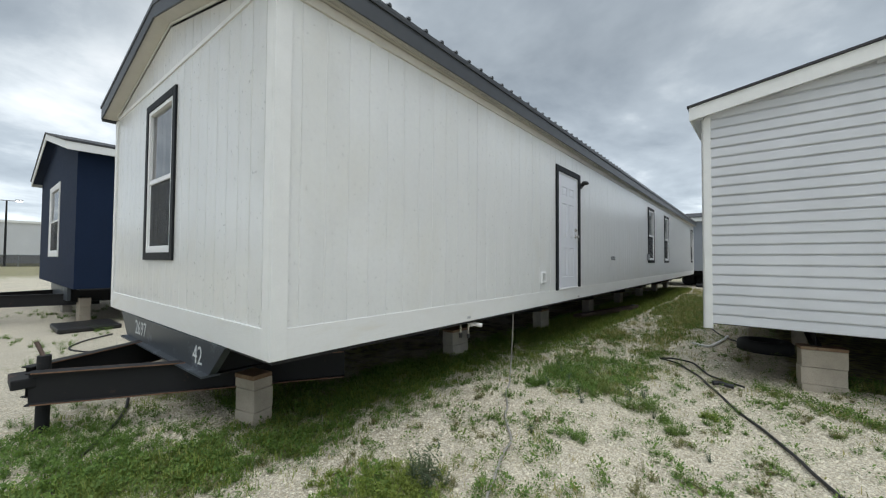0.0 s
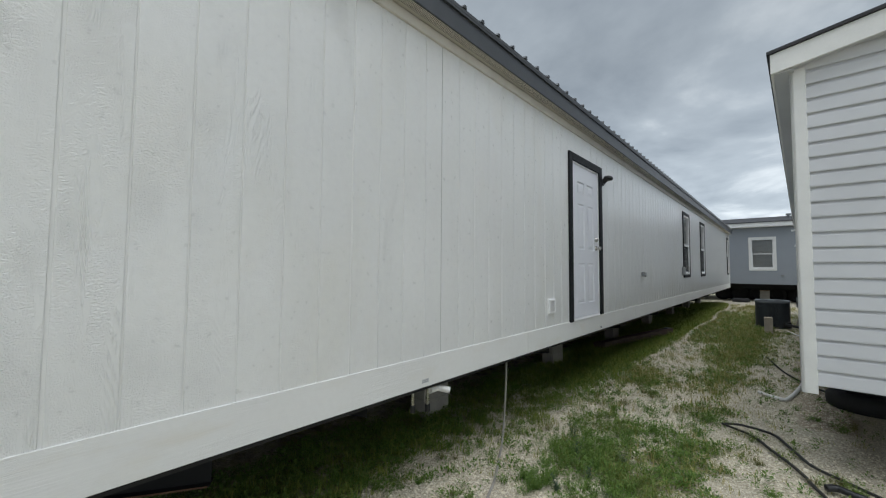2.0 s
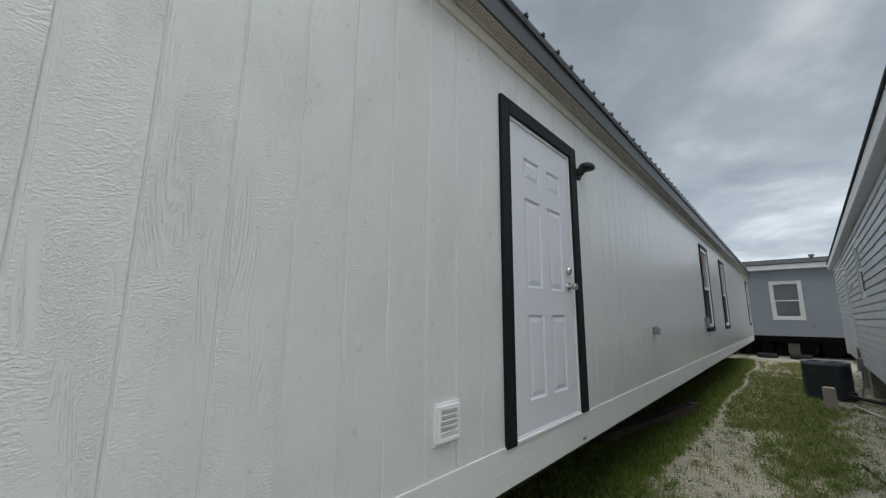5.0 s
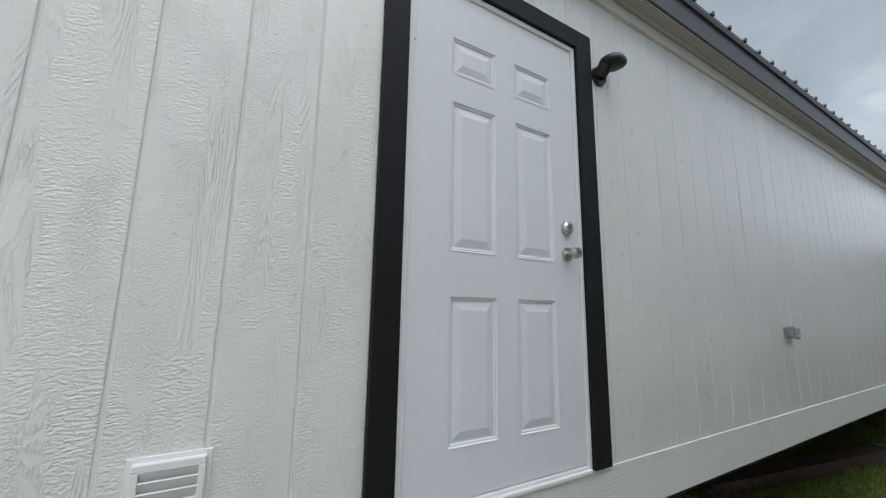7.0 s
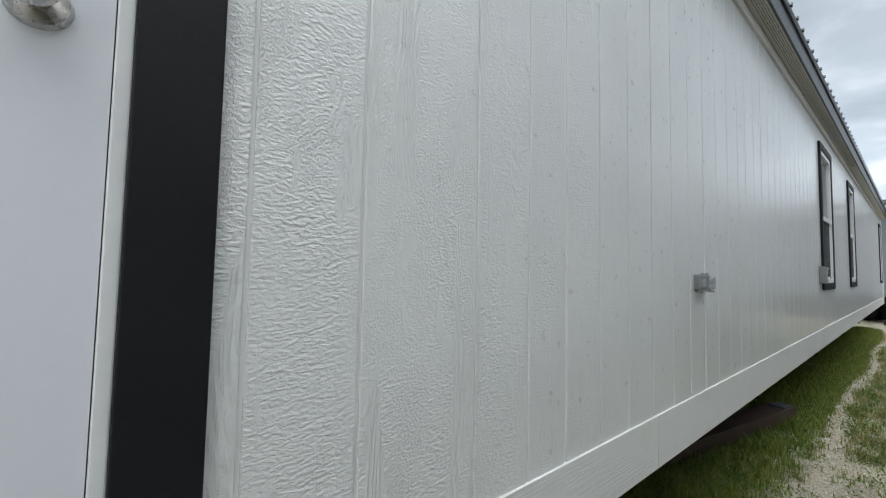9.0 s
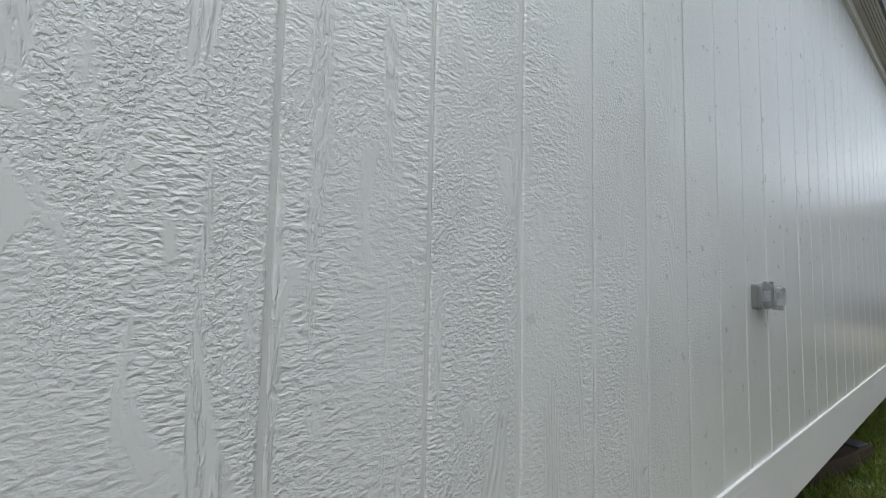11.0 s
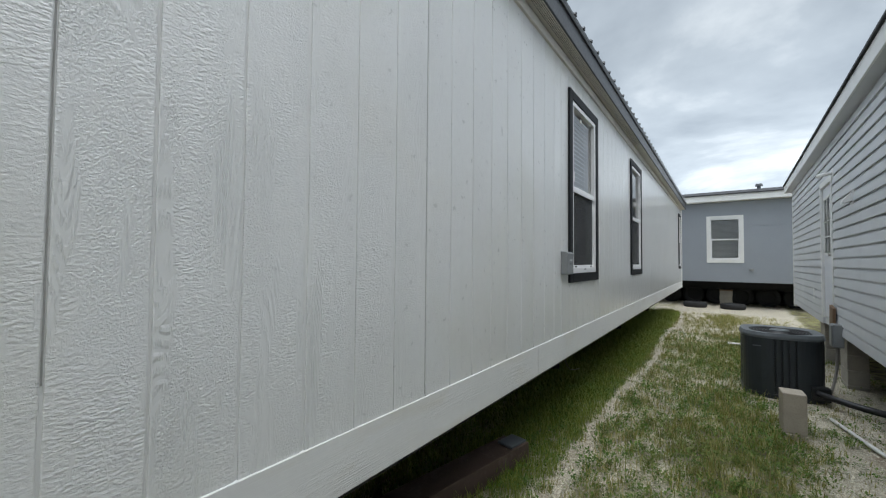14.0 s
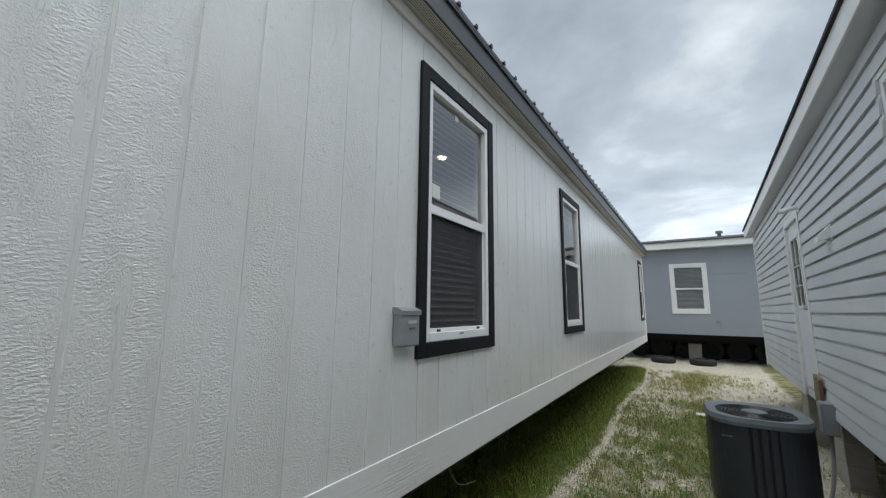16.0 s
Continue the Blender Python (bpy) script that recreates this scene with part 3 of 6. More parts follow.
def strips(wall, spans_of, start, stop, phase, bump_out, along):
    """Upright strips of the grooved panels between the grooves, each with its own softly rounded edges."""
    edges = [start]
    for p, lo, hi in phase:
        k = math.ceil((lo - p) / PITCH)
        edges += [p + PITCH * i for i in range(k, k + 200) if max(lo, edges[-1] + 0.02) < p + PITCH * i < min(hi, stop - 0.02)]
    edges.append(stop)
    if edges[1] - edges[0] < 0.03:
        edges.pop(1)
    for i, (a, b) in enumerate(zip(edges, edges[1:])):
        g, q = (0.0055 if n % 6 == 2 else GROOVE / 2 for n in (i, i + 1))   # wider at the joints between sheets
        lo, hi = a + (g if i else 0), b - (q if b < stop else 0)
        for u0, u1, z0, z1a, z1b in spans_of(lo, hi):
            bm = bmesh.new()
            e = 0.0022
            # rounded upright edges, flat back
            prof = [(u0, -0.0055), (u0, -e), (u0 + e * 0.6, -e * 0.3), (u0 + e * 1.6, 0), (u1 - e * 1.6, 0), (u1 - e * 0.6, -e * 0.3), (u1, -e), (u1, -0.0055)]
            low = [bm.verts.new(bump_out(u, w, z0)) for u, w in prof]
            high = [bm.verts.new(bump_out(u, w, z1a + (z1b - z1a) * (u - u0) / (u1 - u0))) for u, w in prof]
            n = len(prof)
            bm.faces.new(low)
            bm.faces.new(high[::-1])
            for q in range(n):
                bm.faces.new((low[q], high[q], high[(q + 1) % n], low[(q + 1) % n]))
            bmesh.ops.recalc_face_normals(bm, faces=bm.faces)
            part("siding_strip", bm, SIDING, wall)


def spans_side(lo, hi):
    out = []
    holes = [DOOR] + WINDOWS
    cuts = sorted({lo, hi, *[c for h in holes for c in h[:2] if lo < c < hi]})
    for a, b in zip(cuts, cuts[1:]):
        if b - a < 0.006:
            continue
        zs = [(h[2], h[3]) for h in holes if h[0] <= a + 1e-4 and b <= h[1] + 1e-4]
        out += [(a, b, z0, z1, z1) for z0, z1 in cut_spans(ZS - 0.02, ZT, zs)]
    return out


def spans_end(lo, hi):
    out = []
    h = END_WINDOW
    cuts = sorted({lo, hi, *[c for c in (h[0], h[1], XR) if lo < c < hi]})
    for a, b in zip(cuts, cuts[1:]):
        if b - a < 0.006:
            continue
        zs = [(h[2], h[3])] if h[0] <= a + 1e-4 and b <= h[1] + 1e-4 else []
        for z0, z1 in cut_spans(ZS - 0.02, ZG - 0.02, zs):
            out.append((a, b, z0, z1, z1))
        if end_top(a) > ZG + 0.03 or end_top(b) > ZG + 0.03:
            out.append((a, b, ZG + 0.02, max(ZG + 0.021, end_top(a)), max(ZG + 0.021, end_top(b))))
    return out


def shell(x0, x1, y0, y1, holes, axis):
    """The framed wall behind the siding, with its openings cut through."""
    bm = bmesh.new()
    lo, hi = (y0, y1) if axis == "y" else (x0, x1)
    cuts = sorted({lo, hi, *[c for h in holes for c in h[:2]]})
    for a, b in zip(cuts, cuts[1:]):
        zs = [(h[2], h[3]) for h in holes if h[0] <= a + 1e-4 and b <= h[1] + 1e-4]
        for z0, z1 in cut_spans(ZB + 0.004, 3.40, zs):
            if axis == "y":
                add_box(bm, x0, x1, a, b, z0, z1)
            else:
                add_box(bm, a, b, y0, y1, z0, z1)
    return bm


side = part("side_wall", shell(XW - 0.11, XW - 0.005, Y0 + 0.02, Y1 - 0.02, [DOOR] + WINDOWS, "y"), WHITE_TRIM, home)
end = part("end_wall", shell(XL + 0.02, XW - 0.13, Y0 + 0.005, Y0 + 0.11, [END_WINDOW], "x"), WHITE_TRIM, home)
part("back_wall", box(XL, XL + 0.11, Y0 + 0.02, Y1 - 0.02, ZB, ZT), WHITE_TRIM, home)
part("rear_wall", box(XL + 0.12, XW - 0.12, Y1 - 0.11, Y1, ZB, ZT), WHITE_TRIM, home)
part("underbelly", box(XL + 0.02, XW - 0.02, Y0 + 0.02, Y1 - 0.02, ZB - 0.03, ZB + 0.002), UNDERSIDE, home)
part("room_floor", box(XL + 0.12, XW - 0.12, Y0 + 0.12, Y1 - 0.12, ZB + 0.15, ZB + 0.18), ROOM, home)
part("room_ceiling", box(XL + 0.12, XW - 0.12, Y0 + 0.12, Y1 - 0.12, ZT, ZT + 0.03), ROOM, home)
part("room_partition", box(-5.3, -5.2, Y0 + 0.12, Y1 - 0.12, ZB + 0.18, ZT), ROOM, home)
strips(side, spans_side, Y0 + 0.10, Y1 - 0.10, [(4.027, Y0, 5.12), (5.220, 5.12, 6.34), (6.440, 6.34, 6.75), (7.070, 6.75, 8.0), (8.824, 8.2, 8.95), (9.131, 9.05, 9.45), (10.122, 9.46, 11.42), (12.530, 11.42, 12.62), (13.735, 12.62, 14.2), (16.136, 14.2, Y1)], lambda u, w, z: (XW + w, u, z), "y")
strips(end, spans_end, XL + 0.10, XW - 0.10, [(-3.02, XL, XW)], lambda u, w, z: (u, Y0 - w, z), "x")

# open joints between the sheets, less well filled than the pressed grooves
for y, z0 in ((5.220, 1.06), (10.122, 1.06), (11.341, 1.4), (12.530, 1.06)):
    part("sheet_joint", box(XW - 0.0050, XW - 0.0030, y - 0.0014, y + 0.0014, z0, ZT - 0.006), JOINT, side, "gray open joint between siding sheets")

# bottom band, corner boards, belt and frieze
def side_band():
    y = Y0
    for n in (3.66, 3.66, 3.66, 3.66, 3.66, 3.66, 1.215):
        part("bottom_band", box(XW - 0.012, XW + 0.007, y + 0.001, min(y + n, Y1) - 0.001, ZB, ZS, 0.002), BAND, home)
        y += n
    part("end_bottom_band", box(XL, XW - 0.014, Y0 - 0.014, Y0 + 0.01, ZB, ZS, 0.003), BAND, home)


side_band()
part("corner_board", box(XW - 0.010, XW + 0.018, Y0 - 0.018, Y0 + 0.10, ZB + 0.002, 3.405, 0.003), WHITE_TRIM, home)
part("corner_board", box(XW - 0.10, XW - 0.011, Y0 - 0.018, Y0 + 0.01, ZB + 0.002, 3.39, 0.003), WHITE_TRIM, home)
part("corner_board", box(XL, XL + 0.10, Y0 - 0.018, Y0 + 0.01, ZB + 0.002, 3.39, 0.003), WHITE_TRIM, home)
part("corner_board", box(XW - 0.010, XW + 0.018, Y1 - 0.10, Y1 + 0.01, ZB + 0.002, 3.39, 0.003), WHITE_TRIM, home)
part("belt_trim", box(XL + 0.1, XW - 0.1, Y0 - 0.013, Y0 + 0.004, ZG - 0.020, ZG + 0.020, 0.002), WHITE_TRIM, home)
part("frieze_trim", box(XW - 0.004, XW + 0.020, Y0 + 0.1, Y1 - 0.1, ZT - 0.004, 3.404, 0.004), SOFFIT, home)

# roof: soffit, fascia and ribbed metal
XE, ZE, YF, ZF = -2.352, 3.605, 2.68, 3.41


def roof():
    part("soffit", box(XW + 0.0, XE - 0.004, Y0 - 0.1, Y1 + 0.15, ZF + 0.003, ZF + 0.015), SOFFIT, home)
    bm = bmesh.new()                                # perforations of the vented strip
    y = 3.0
    while y < 17.5:
        for j in range(5):
            bmesh.ops.create_circle(bm, cap_ends=True, radius=0.0042, segments=6, matrix=Matrix.Translation((XE - 0.018 - 0.013 * j, y + (0.006 if j % 2 else 0), ZF + 0.002)) @ Matrix.Rotation(math.pi, 4, "X"))
        y += 0.0135
    part("perforated_soffit_strip", bm, BLACK, home)["kind"] = "stuff"
    part("fascia", box(XE - 0.004, XE + 0.012, YF, Y1 + 0.18, ZF - 0.004, ZE - 0.02, 0.003), FASCIA, home)
    part("drip_edge", box(XE - 0.002, XE + 0.028, YF - 0.01, Y1 + 0.19, ZE - 0.05, ZE - 0.012, 0.004), FASCIA, home)
    part("fascia", box(XL - 0.155, XL - 0.14, YF, Y1 + 0.18, ZF - 0.004, ZE - 0.02), FASCIA, home)
    for s in (1, -1):
        xe = XE + 0.03 if s > 0 else 2 * XR - XE - 0.03
        pts = [(xe, ZE), (XR, 4.085 + 0.012), (XR, 4.085 - 0.03), (xe, ZE - 0.03)]
        part("roof_slope", prism(pts, "y", YF - 0.02, Y1 + 0.2), ROOF_METAL, home)
        # ribs run from the ridge to the eave
        d = Vector((xe + 0.008 * s - XR, 0, ZE - 4.097))
        up = Vector((-d.z * s, 0, d.x * s)).normalized()
        bm = bmesh.new()
        low = [bm.verts.new(Vector((0, v, 0)) + up * w) for v, w in ((-0.024, 0), (-0.011, 0.021), (0.011, 0.021), (0.024, 0))]
        high = [bm.verts.new(v.co + d) for v in low]
        bm.faces.new(low)
        bm.faces.new(high[::-1])
        for i in range(4):
            bm.faces.new((low[i], high[i], high[(i + 1) % 4], low[(i + 1) % 4]))
        bmesh.ops.recalc_face_normals(bm, faces=bm.faces)
        first = part("roof_rib", bm, ROOF_METAL, home)
        first.location = (XR, YF + 0.1, 4.097)
        y = YF + 0.1 + 0.2286
        while y < Y1 + 0.15:
            share("roof_rib", first.data, home, pose(XR, y, 4.097))
            y += 0.2286
        # rake board and its soffit over the end wall
        xw = XE if s > 0 else 2 * XR - XE
        part("rake_fascia", prism([(xw, ZF + 0.01), (XR, 3.93), (XR, 4.06), (xw, ZE - 0.032)], "y", YF - 0.012, YF + 0.004), FASCIA, home)
        part("rake_soffit", prism([(xw, ZF + 0.03), (XR, 3.95), (XR, 3.962), (xw, ZF + 0.042)], "y", YF + 0.004, Y0 + 0.02), SOFFIT, home)
        part("rake_trim", prism([(xw - 0.16 * s, ZG + 0.03), (XR, 3.92), (XR, 3.945), (xw - 0.16 * s, ZG + 0.05)], "y", Y0 - 0.012, Y0 - 0.002), WHITE_TRIM, home)


roof()


# ---- door ----
def add_door():
    y0, y1, z0, z1 = DOOR
    face = XW - 0.006
    cols, rows = ((7.764, 7.977), (8.081, 8.292)), ((1.236, 1.741), (1.904, 2.487), (2.605, 2.763))
    ya, yb, za, zb = y0 + 0.028, y1 - 0.022, z0 + 0.03, z1 - 0.024
    us = [ya, *cols[0], *cols[1], yb]
    vs = [za, *rows[0], *rows[1], *rows[2], zb]
    bm = bmesh.new()
    grid = [[bm.verts.new((face, u, v)) for v in vs] for u in us]
    for a in range(5):
        for b in range(7):
            if not (a % 2 and b % 2):                # openings for the pressed panels
                bm.faces.new((grid[a][b], grid[a + 1][b], grid[a + 1][b + 1], grid[a][b + 1]))
    rim = [grid[a][0] for a in range(6)] + [grid[5][b] for b in range(1, 8)] + [grid[a][7] for a in range(4, -1, -1)] + [grid[0][b] for b in range(6, 0, -1)]
    back = [bm.verts.new((face - 0.042, v.co.y, v.co.z)) for v in rim]
    for k in range(len(rim)):
        bm.faces.new((rim[k], rim[(k + 1) % len(rim)], back[(k + 1) % len(rim)], back[k]))
    bm.faces.new(back)
    bmesh.ops.recalc_face_normals(bm, faces=bm.faces)
    door = part("door", bm, DOOR_WHITE, home, "white six-panel steel entrance door, closed")
    bm = bmesh.new()                                 # white jamb and brick mould round the slab
    for a, b, c, d in ((y0, y0 + 0.025, z0, z1), (y1 - 0.02, y1, z0, z1), (y0 + 0.025, y1 - 0.02, z1 - 0.022, z1), (y0 + 0.025, y1 - 0.02, z0, z0 + 0.026)):
        add_box(bm, XW - 0.10, XW + 0.004, a, b, c, d, 0.003)
    part("jamb", bm, VINYL, door)
    part("threshold", box(XW - 0.03, XW + 0.016, y0 + 0.02, y1 - 0.01, z0 - 0.002, z0 + 0.014, 0.004), VINYL, door)
    for pa, pb in cols:
        for za, zb in rows:
            bm = bmesh.new()
            rings = []
            for inset, out in ((-0.001, 0.0015), (0.0015, 0.0015), (0.006, -0.004), (0.010, -0.0035), (0.014, -0.0078), (0.019, -0.0082), (0.049, -0.0005), (0.0495, -0.0005)):
                rings.append([bm.verts.new((face + out, y, z)) for y, z in ((pa + inset, za + inset), (pb - inset, za + inset), (pb - inset, zb - inset), (pa + inset, zb - inset))])
            for r, q in zip(rings, rings[1:]):
                for i in range(4):
                    bm.faces.new((r[i], r[(i + 1) % 4], q[(i + 1) % 4], q[i]))
            bm.faces.new(rings[-1])
            bmesh.ops.recalc_face_normals(bm, faces=bm.faces)
            part("door_panel", bm, DOOR_WHITE, door)
    bm = cyl((face, 8.370, 2.062), (face + 0.014, 8.370, 2.062), 0.033, 0.031, 28)
    add_cyl(bm, (face + 0.014, 8.370, 2.062), (face + 0.026, 8.370, 2.062), 0.029, 0.020, 28)
    part("deadbolt", bm, NICKEL, door, "satin nickel deadbolt")
    part("keyhole", box(face + 0.024, face + 0.0275, 8.3685, 8.3715, 2.054, 2.070), BLACK, door)
    bm = cyl((face, 8.370, 1.945), (face + 0.010, 8.370, 1.945), 0.033, 0.030, 28)
    add_cyl(bm, (face + 0.010, 8.370, 1.945), (face + 0.034, 8.370, 1.945), 0.013, 0.015, 24)
    add_cyl(bm, (face + 0.034, 8.370, 1.945), (face + 0.046, 8.370, 1.945), 0.016, 0.026, 28)
    add_cyl(bm, (face + 0.046, 8.370, 1.945), (face + 0.066, 8.370, 1.945), 0.026, 0.022, 28)
    part("door_knob", bm, NICKEL, door, "satin nickel door knob", smooth=False)
    part("keyhole", box(face + 0.064, face + 0.0675, 8.3685, 8.3715, 1.938, 1.952), BLACK, door)
    for z in (1.30, 1.98, 2.68):
        part("hinge", cyl((XW - 0.002, y0 + 0.026, z), (XW - 0.002, y0 + 0.026, z + 0.10), 0.006, seg=10), VINYL, door)
    t, tr = 0.095, 0.108
    part("door_trim", box(XW - 0.002, XW + 0.020, y0 - t, y0 - 0.001, ZS - 0.012 + 0.002, z1 + t, 0.003), CHARCOAL, home, "charcoal door trim board")
    part("door_trim", box(XW - 0.002, XW + 0.020, y1 + 0.001, y1 + tr, ZS + 0.002, z1 + t, 0.003), CHARCOAL, home, "charcoal door trim board")
    part("door_trim", box(XW - 0.002, XW + 0.020, y0, y1, z1 + 0.001, z1 + t, 0.003), CHARCOAL, home, "charcoal door trim board")


add_door()


# ---- windows ----
def add_window(house, name, m, w, h, trim_mat, trim, label, slats=True, skin=VINYL, screen=True, glass=None):
    """A single-hung window in a local frame: x to the right, z up, -y out of the wall. m places its lower left corner."""
    win = part(name, box(-trim, -0.001, -0.020, 0.004, -trim, h + trim, 0.003), trim_mat, house, label)
    win.matrix_basis = m
    for q in ((w + 0.001, w + trim, -trim, h + trim), (0, w, h + 0.001, h + trim), (0, w, -trim, -0.001)):
        part("trim_board", box(q[0], q[1], -0.020, 0.004, q[2], q[3], 0.003), trim_mat, win)
    bm = bmesh.new()
    f = 0.042
    for q in ((0, f, 0, h), (w - f, w, 0, h), (f, w - f, 0, f * 1.2), (f, w - f, h - f, h)):
        add_box(bm, q[0], q[1], -0.012, 0.07, q[2], q[3], 0.004)
    part("window_frame", bm, skin, win)
    mid = h * 0.49
    part("meeting_rail", box(f, w - f, -0.004, 0.05, mid - 0.022, mid + 0.028, 0.005), skin, win)
    bm = bmesh.new()
    for q in ((f, f + 0.02, f, mid), (w - f - 0.02, w - f, f, mid), (f + 0.02, w - f - 0.02, f * 1.2, f * 1.2 + 0.022)):
        add_box(bm, q[0], q[1], 0.006, 0.03, q[2], q[3], 0.003)
    part("lower_sash", bm, skin, win)
    for a, b, d in ((mid + 0.02, h - f, 0.022), (f * 1.2, mid, 0.040)):
        bm = bmesh.new()
        bm.faces.new([bm.verts.new(p) for p in ((f - 0.004, d, a), (w - f + 0.004, d, a), (w - f + 0.004, d, b), (f - 0.004, d, b))])
        pane = part("pane", bm, glass or GLASS, win)
        pane.visible_shadow = False
    if screen:
        s = part("insect_screen", box(f + 0.018, w - f - 0.018, 0.008, 0.009, f * 1.2 + 0.02, mid - 0.02), SCREEN, win)
        s.visible_shadow = False
    if slats:
        sl = box(0.03, w - 0.03, -0.024, 0.024, -0.0013, 0.0013)
        bmesh.ops.transform(sl, matrix=Matrix.Rotation(radians(32), 4, "X"), verts=sl.verts)
        first = part("blind_slat", sl, BLIND, win)
        first.location = (0, 0.080, 0.03)
        n = int((h - 0.08) / 0.043)
        for i in range(1, n):
            share("blind_slat", first.data, win, pose(0, 0.080, 0.03 + 0.043 * i))
        part("blind_head_rail", box(0.025, w - 0.025, 0.058, 0.095, h - 0.05, h - 0.01), BLIND, win)
    return win


for i, (a, b, c, d) in enumerate(WINDOWS):
    add_window(home, "window", Matrix.Translation((XW, a, c)) @ Matrix.Rotation(radians(90), 4, "Z"), b - a, d - c, CHARCOAL, 0.08, "single-hung window with white frame, blinds and charcoal trim")
def window_fittings():
    """Sash latches, a lift tab and two paper stickers on the window nearest the utility box."""
    y0, y1, z0, z1 = WINDOWS[0]
    win = next(o for o in home.children if o.name.startswith("window") and abs(o.matrix_basis.translation.y - y0) < 0.01)
    w = y1 - y0
    for u in (0.15, w - 0.14):
        part("sash_latch", box(u - 0.014, u + 0.014, -0.004, 0.010, 0.052, 0.066, 0.003), BLACK, win)
    part("lift_tab", box(w / 2 - 0.022, w / 2 + 0.022, -0.016, -0.010, 0.028, 0.040, 0.002), GRAY_BOX, win)
    part("pane_sticker", box(0.085, 0.170, 0.018, 0.0205, 0.84, 0.925), PVC, win, "white paper sticker")
    part("pane_sticker", box(0.34, 0.385, 0.018, 0.0205, 1.435, 1.475), PVC, win, "white paper sticker")
    part("rail_step", box(0.045, w - 0.045, -0.010, -0.003, (z1 - z0) * 0.49 - 0.030, (z1 - z0) * 0.49 - 0.006, 0.003), VINYL, win)


window_fittings()
add_window(home, "window", Matrix.Translation((END_WINDOW[0], Y0, END_WINDOW[2])), END_WINDOW[1] - END_WINDOW[0], END_WINDOW[3] - END_WINDOW[2], CHARCOAL, 0.08, "single-hung window with white frame and charcoal trim", slats=False, glass=GLASS_SKY)


# ---- chassis, hitch and piers under the white home ----
def i_beam(name, a, b, h, w, mat, parent):
    """A rolled beam from a to b (centres of the underside)."""
    a, b = Vector(a), Vector(b)
    L = (b - a).length
    ob = part(name, box(0, L, -0.004, 0.004, 0.010, h - 0.010), mat, parent)
    part("flange", box(0, L, -w / 2, w / 2, 0, 0.010), mat, ob)
    part("flange", box(0, L, -w / 2, w / 2, h - 0.010, h), mat, ob)
    d = (b - a).normalized()
    ob.matrix_basis = Matrix.Translation(a) @ d.to_track_quat("X", "Z").to_matrix().to_4x4()
    return ob


BEAM_Z = 0.53
for x in (-3.62, -5.71):
    i_beam("chassis_beam", (x, 2.9, BEAM_Z), (x, Y1 - 0.3, BEAM_Z), 0.28, 0.12, CHASSIS, home)
for k in range(9):
    y = 4.6 + 2.45 * k
    part("outrigger", prism([(-3.56, BEAM_Z + 0.04), (-3.56, BEAM_Z + 0.28), (XW - 0.05, BEAM_Z + 0.28), (XW - 0.05, BEAM_Z + 0.22)], "y", y, y + 0.006), CHASSIS, home)


def hitch():
    # stencilled front cross member
    bm = prism([(-6.21, 0.84), (-3.12, 0.84), (-3.41, 0.585), (-5.92, 0.585)], "y", 2.80, 2.86)
    cross = part("front_crossmember", bm, GALV, home, "dark gray primed steel cross member")
    part("crossmember_flange", box(-5.92, -3.39, 2.74, 2.88, 0.572, 0.588), GALV, cross)
    text_part("stencil_number", "2697", 0.215, pose(-5.56, 2.797, 0.655, 90, 0, 0), STENCIL, cross)
    text_part("stencil_number", "42", 0.215, pose(-3.76, 2.797, 0.635, 90, 0, 0), STENCIL, cross)
    i_beam("tongue_beam", (-3.26, 4.0, 0.335), (-4.55, 1.90, 0.335), 0.26, 0.10, CHASSIS, home)
    i_beam("tongue_beam", (-6.07, 4.0, 0.335), (-4.78, 1.90, 0.335), 0.26, 0.10, CHASSIS, home)
    for x0, x1 in ((-3.26, -4.55), (-6.07, -4.78)):
        d = Vector((x1 - x0, -2.10, 0)).normalized()
        for z in (0.335, 0.585):
            for y in (-0.0525, 0.050):
                strip = part("flange_edge", box(0.01, 2.43, y, y + 0.0025, z, z + 0.010), RUST_EDGE, home, "rusted flange edge")
                strip.matrix_basis = Matrix.Translation((x0, 4.0, 0)) @ d.to_track_quat("X", "Z").to_matrix().to_4x4()
    part("coupler_plate", box(-4.84, -4.52, 1.80, 1.98, 0.47, 0.55, 0.01), CHASSIS, home)
    bm = cyl((-4.62, 1.99, 0.08), (-4.62, 1.99, 0.70), 0.045, seg=18)
    part("jack_post", bm, CHASSIS, home)
    part("jack_foot", box(-4.68, -4.56, 1.93, 2.05, 0.055, 0.085), CHASSIS, home)
    part("jack_crank", cyl((-4.62, 1.99, 0.68), (-4.72, 1.95, 0.80), 0.016, seg=10), RUST, home)


hitch()


def pier(at, courses, turn, mat, label, wide=1, cap=True, group="piers"):
    """Hollow concrete blocks stacked, with a timber or steel plate on top."""
    p = thing("block_pier", label, "pier", group, at, turn)
    z = 0.0
    for c in range(courses):
        bm = bmesh.new()
        for k in range(wide):
            x0 = -0.195 * wide + 0.39 * k
            o = 0.004 * (-1) ** (c + k)
            add_box(bm, x0 + o, x0 + 0.388 + o, -0.097, 0.097, z, z + 0.190, 0.006)
        part("block", bm, mat, p)
        z += 0.193
    if cap:
        part("cap_plate", box(-0.20, 0.20, -0.10, 0.10, z, z + 0.035, 0.004), WOOD_PLATE, p)
    return p


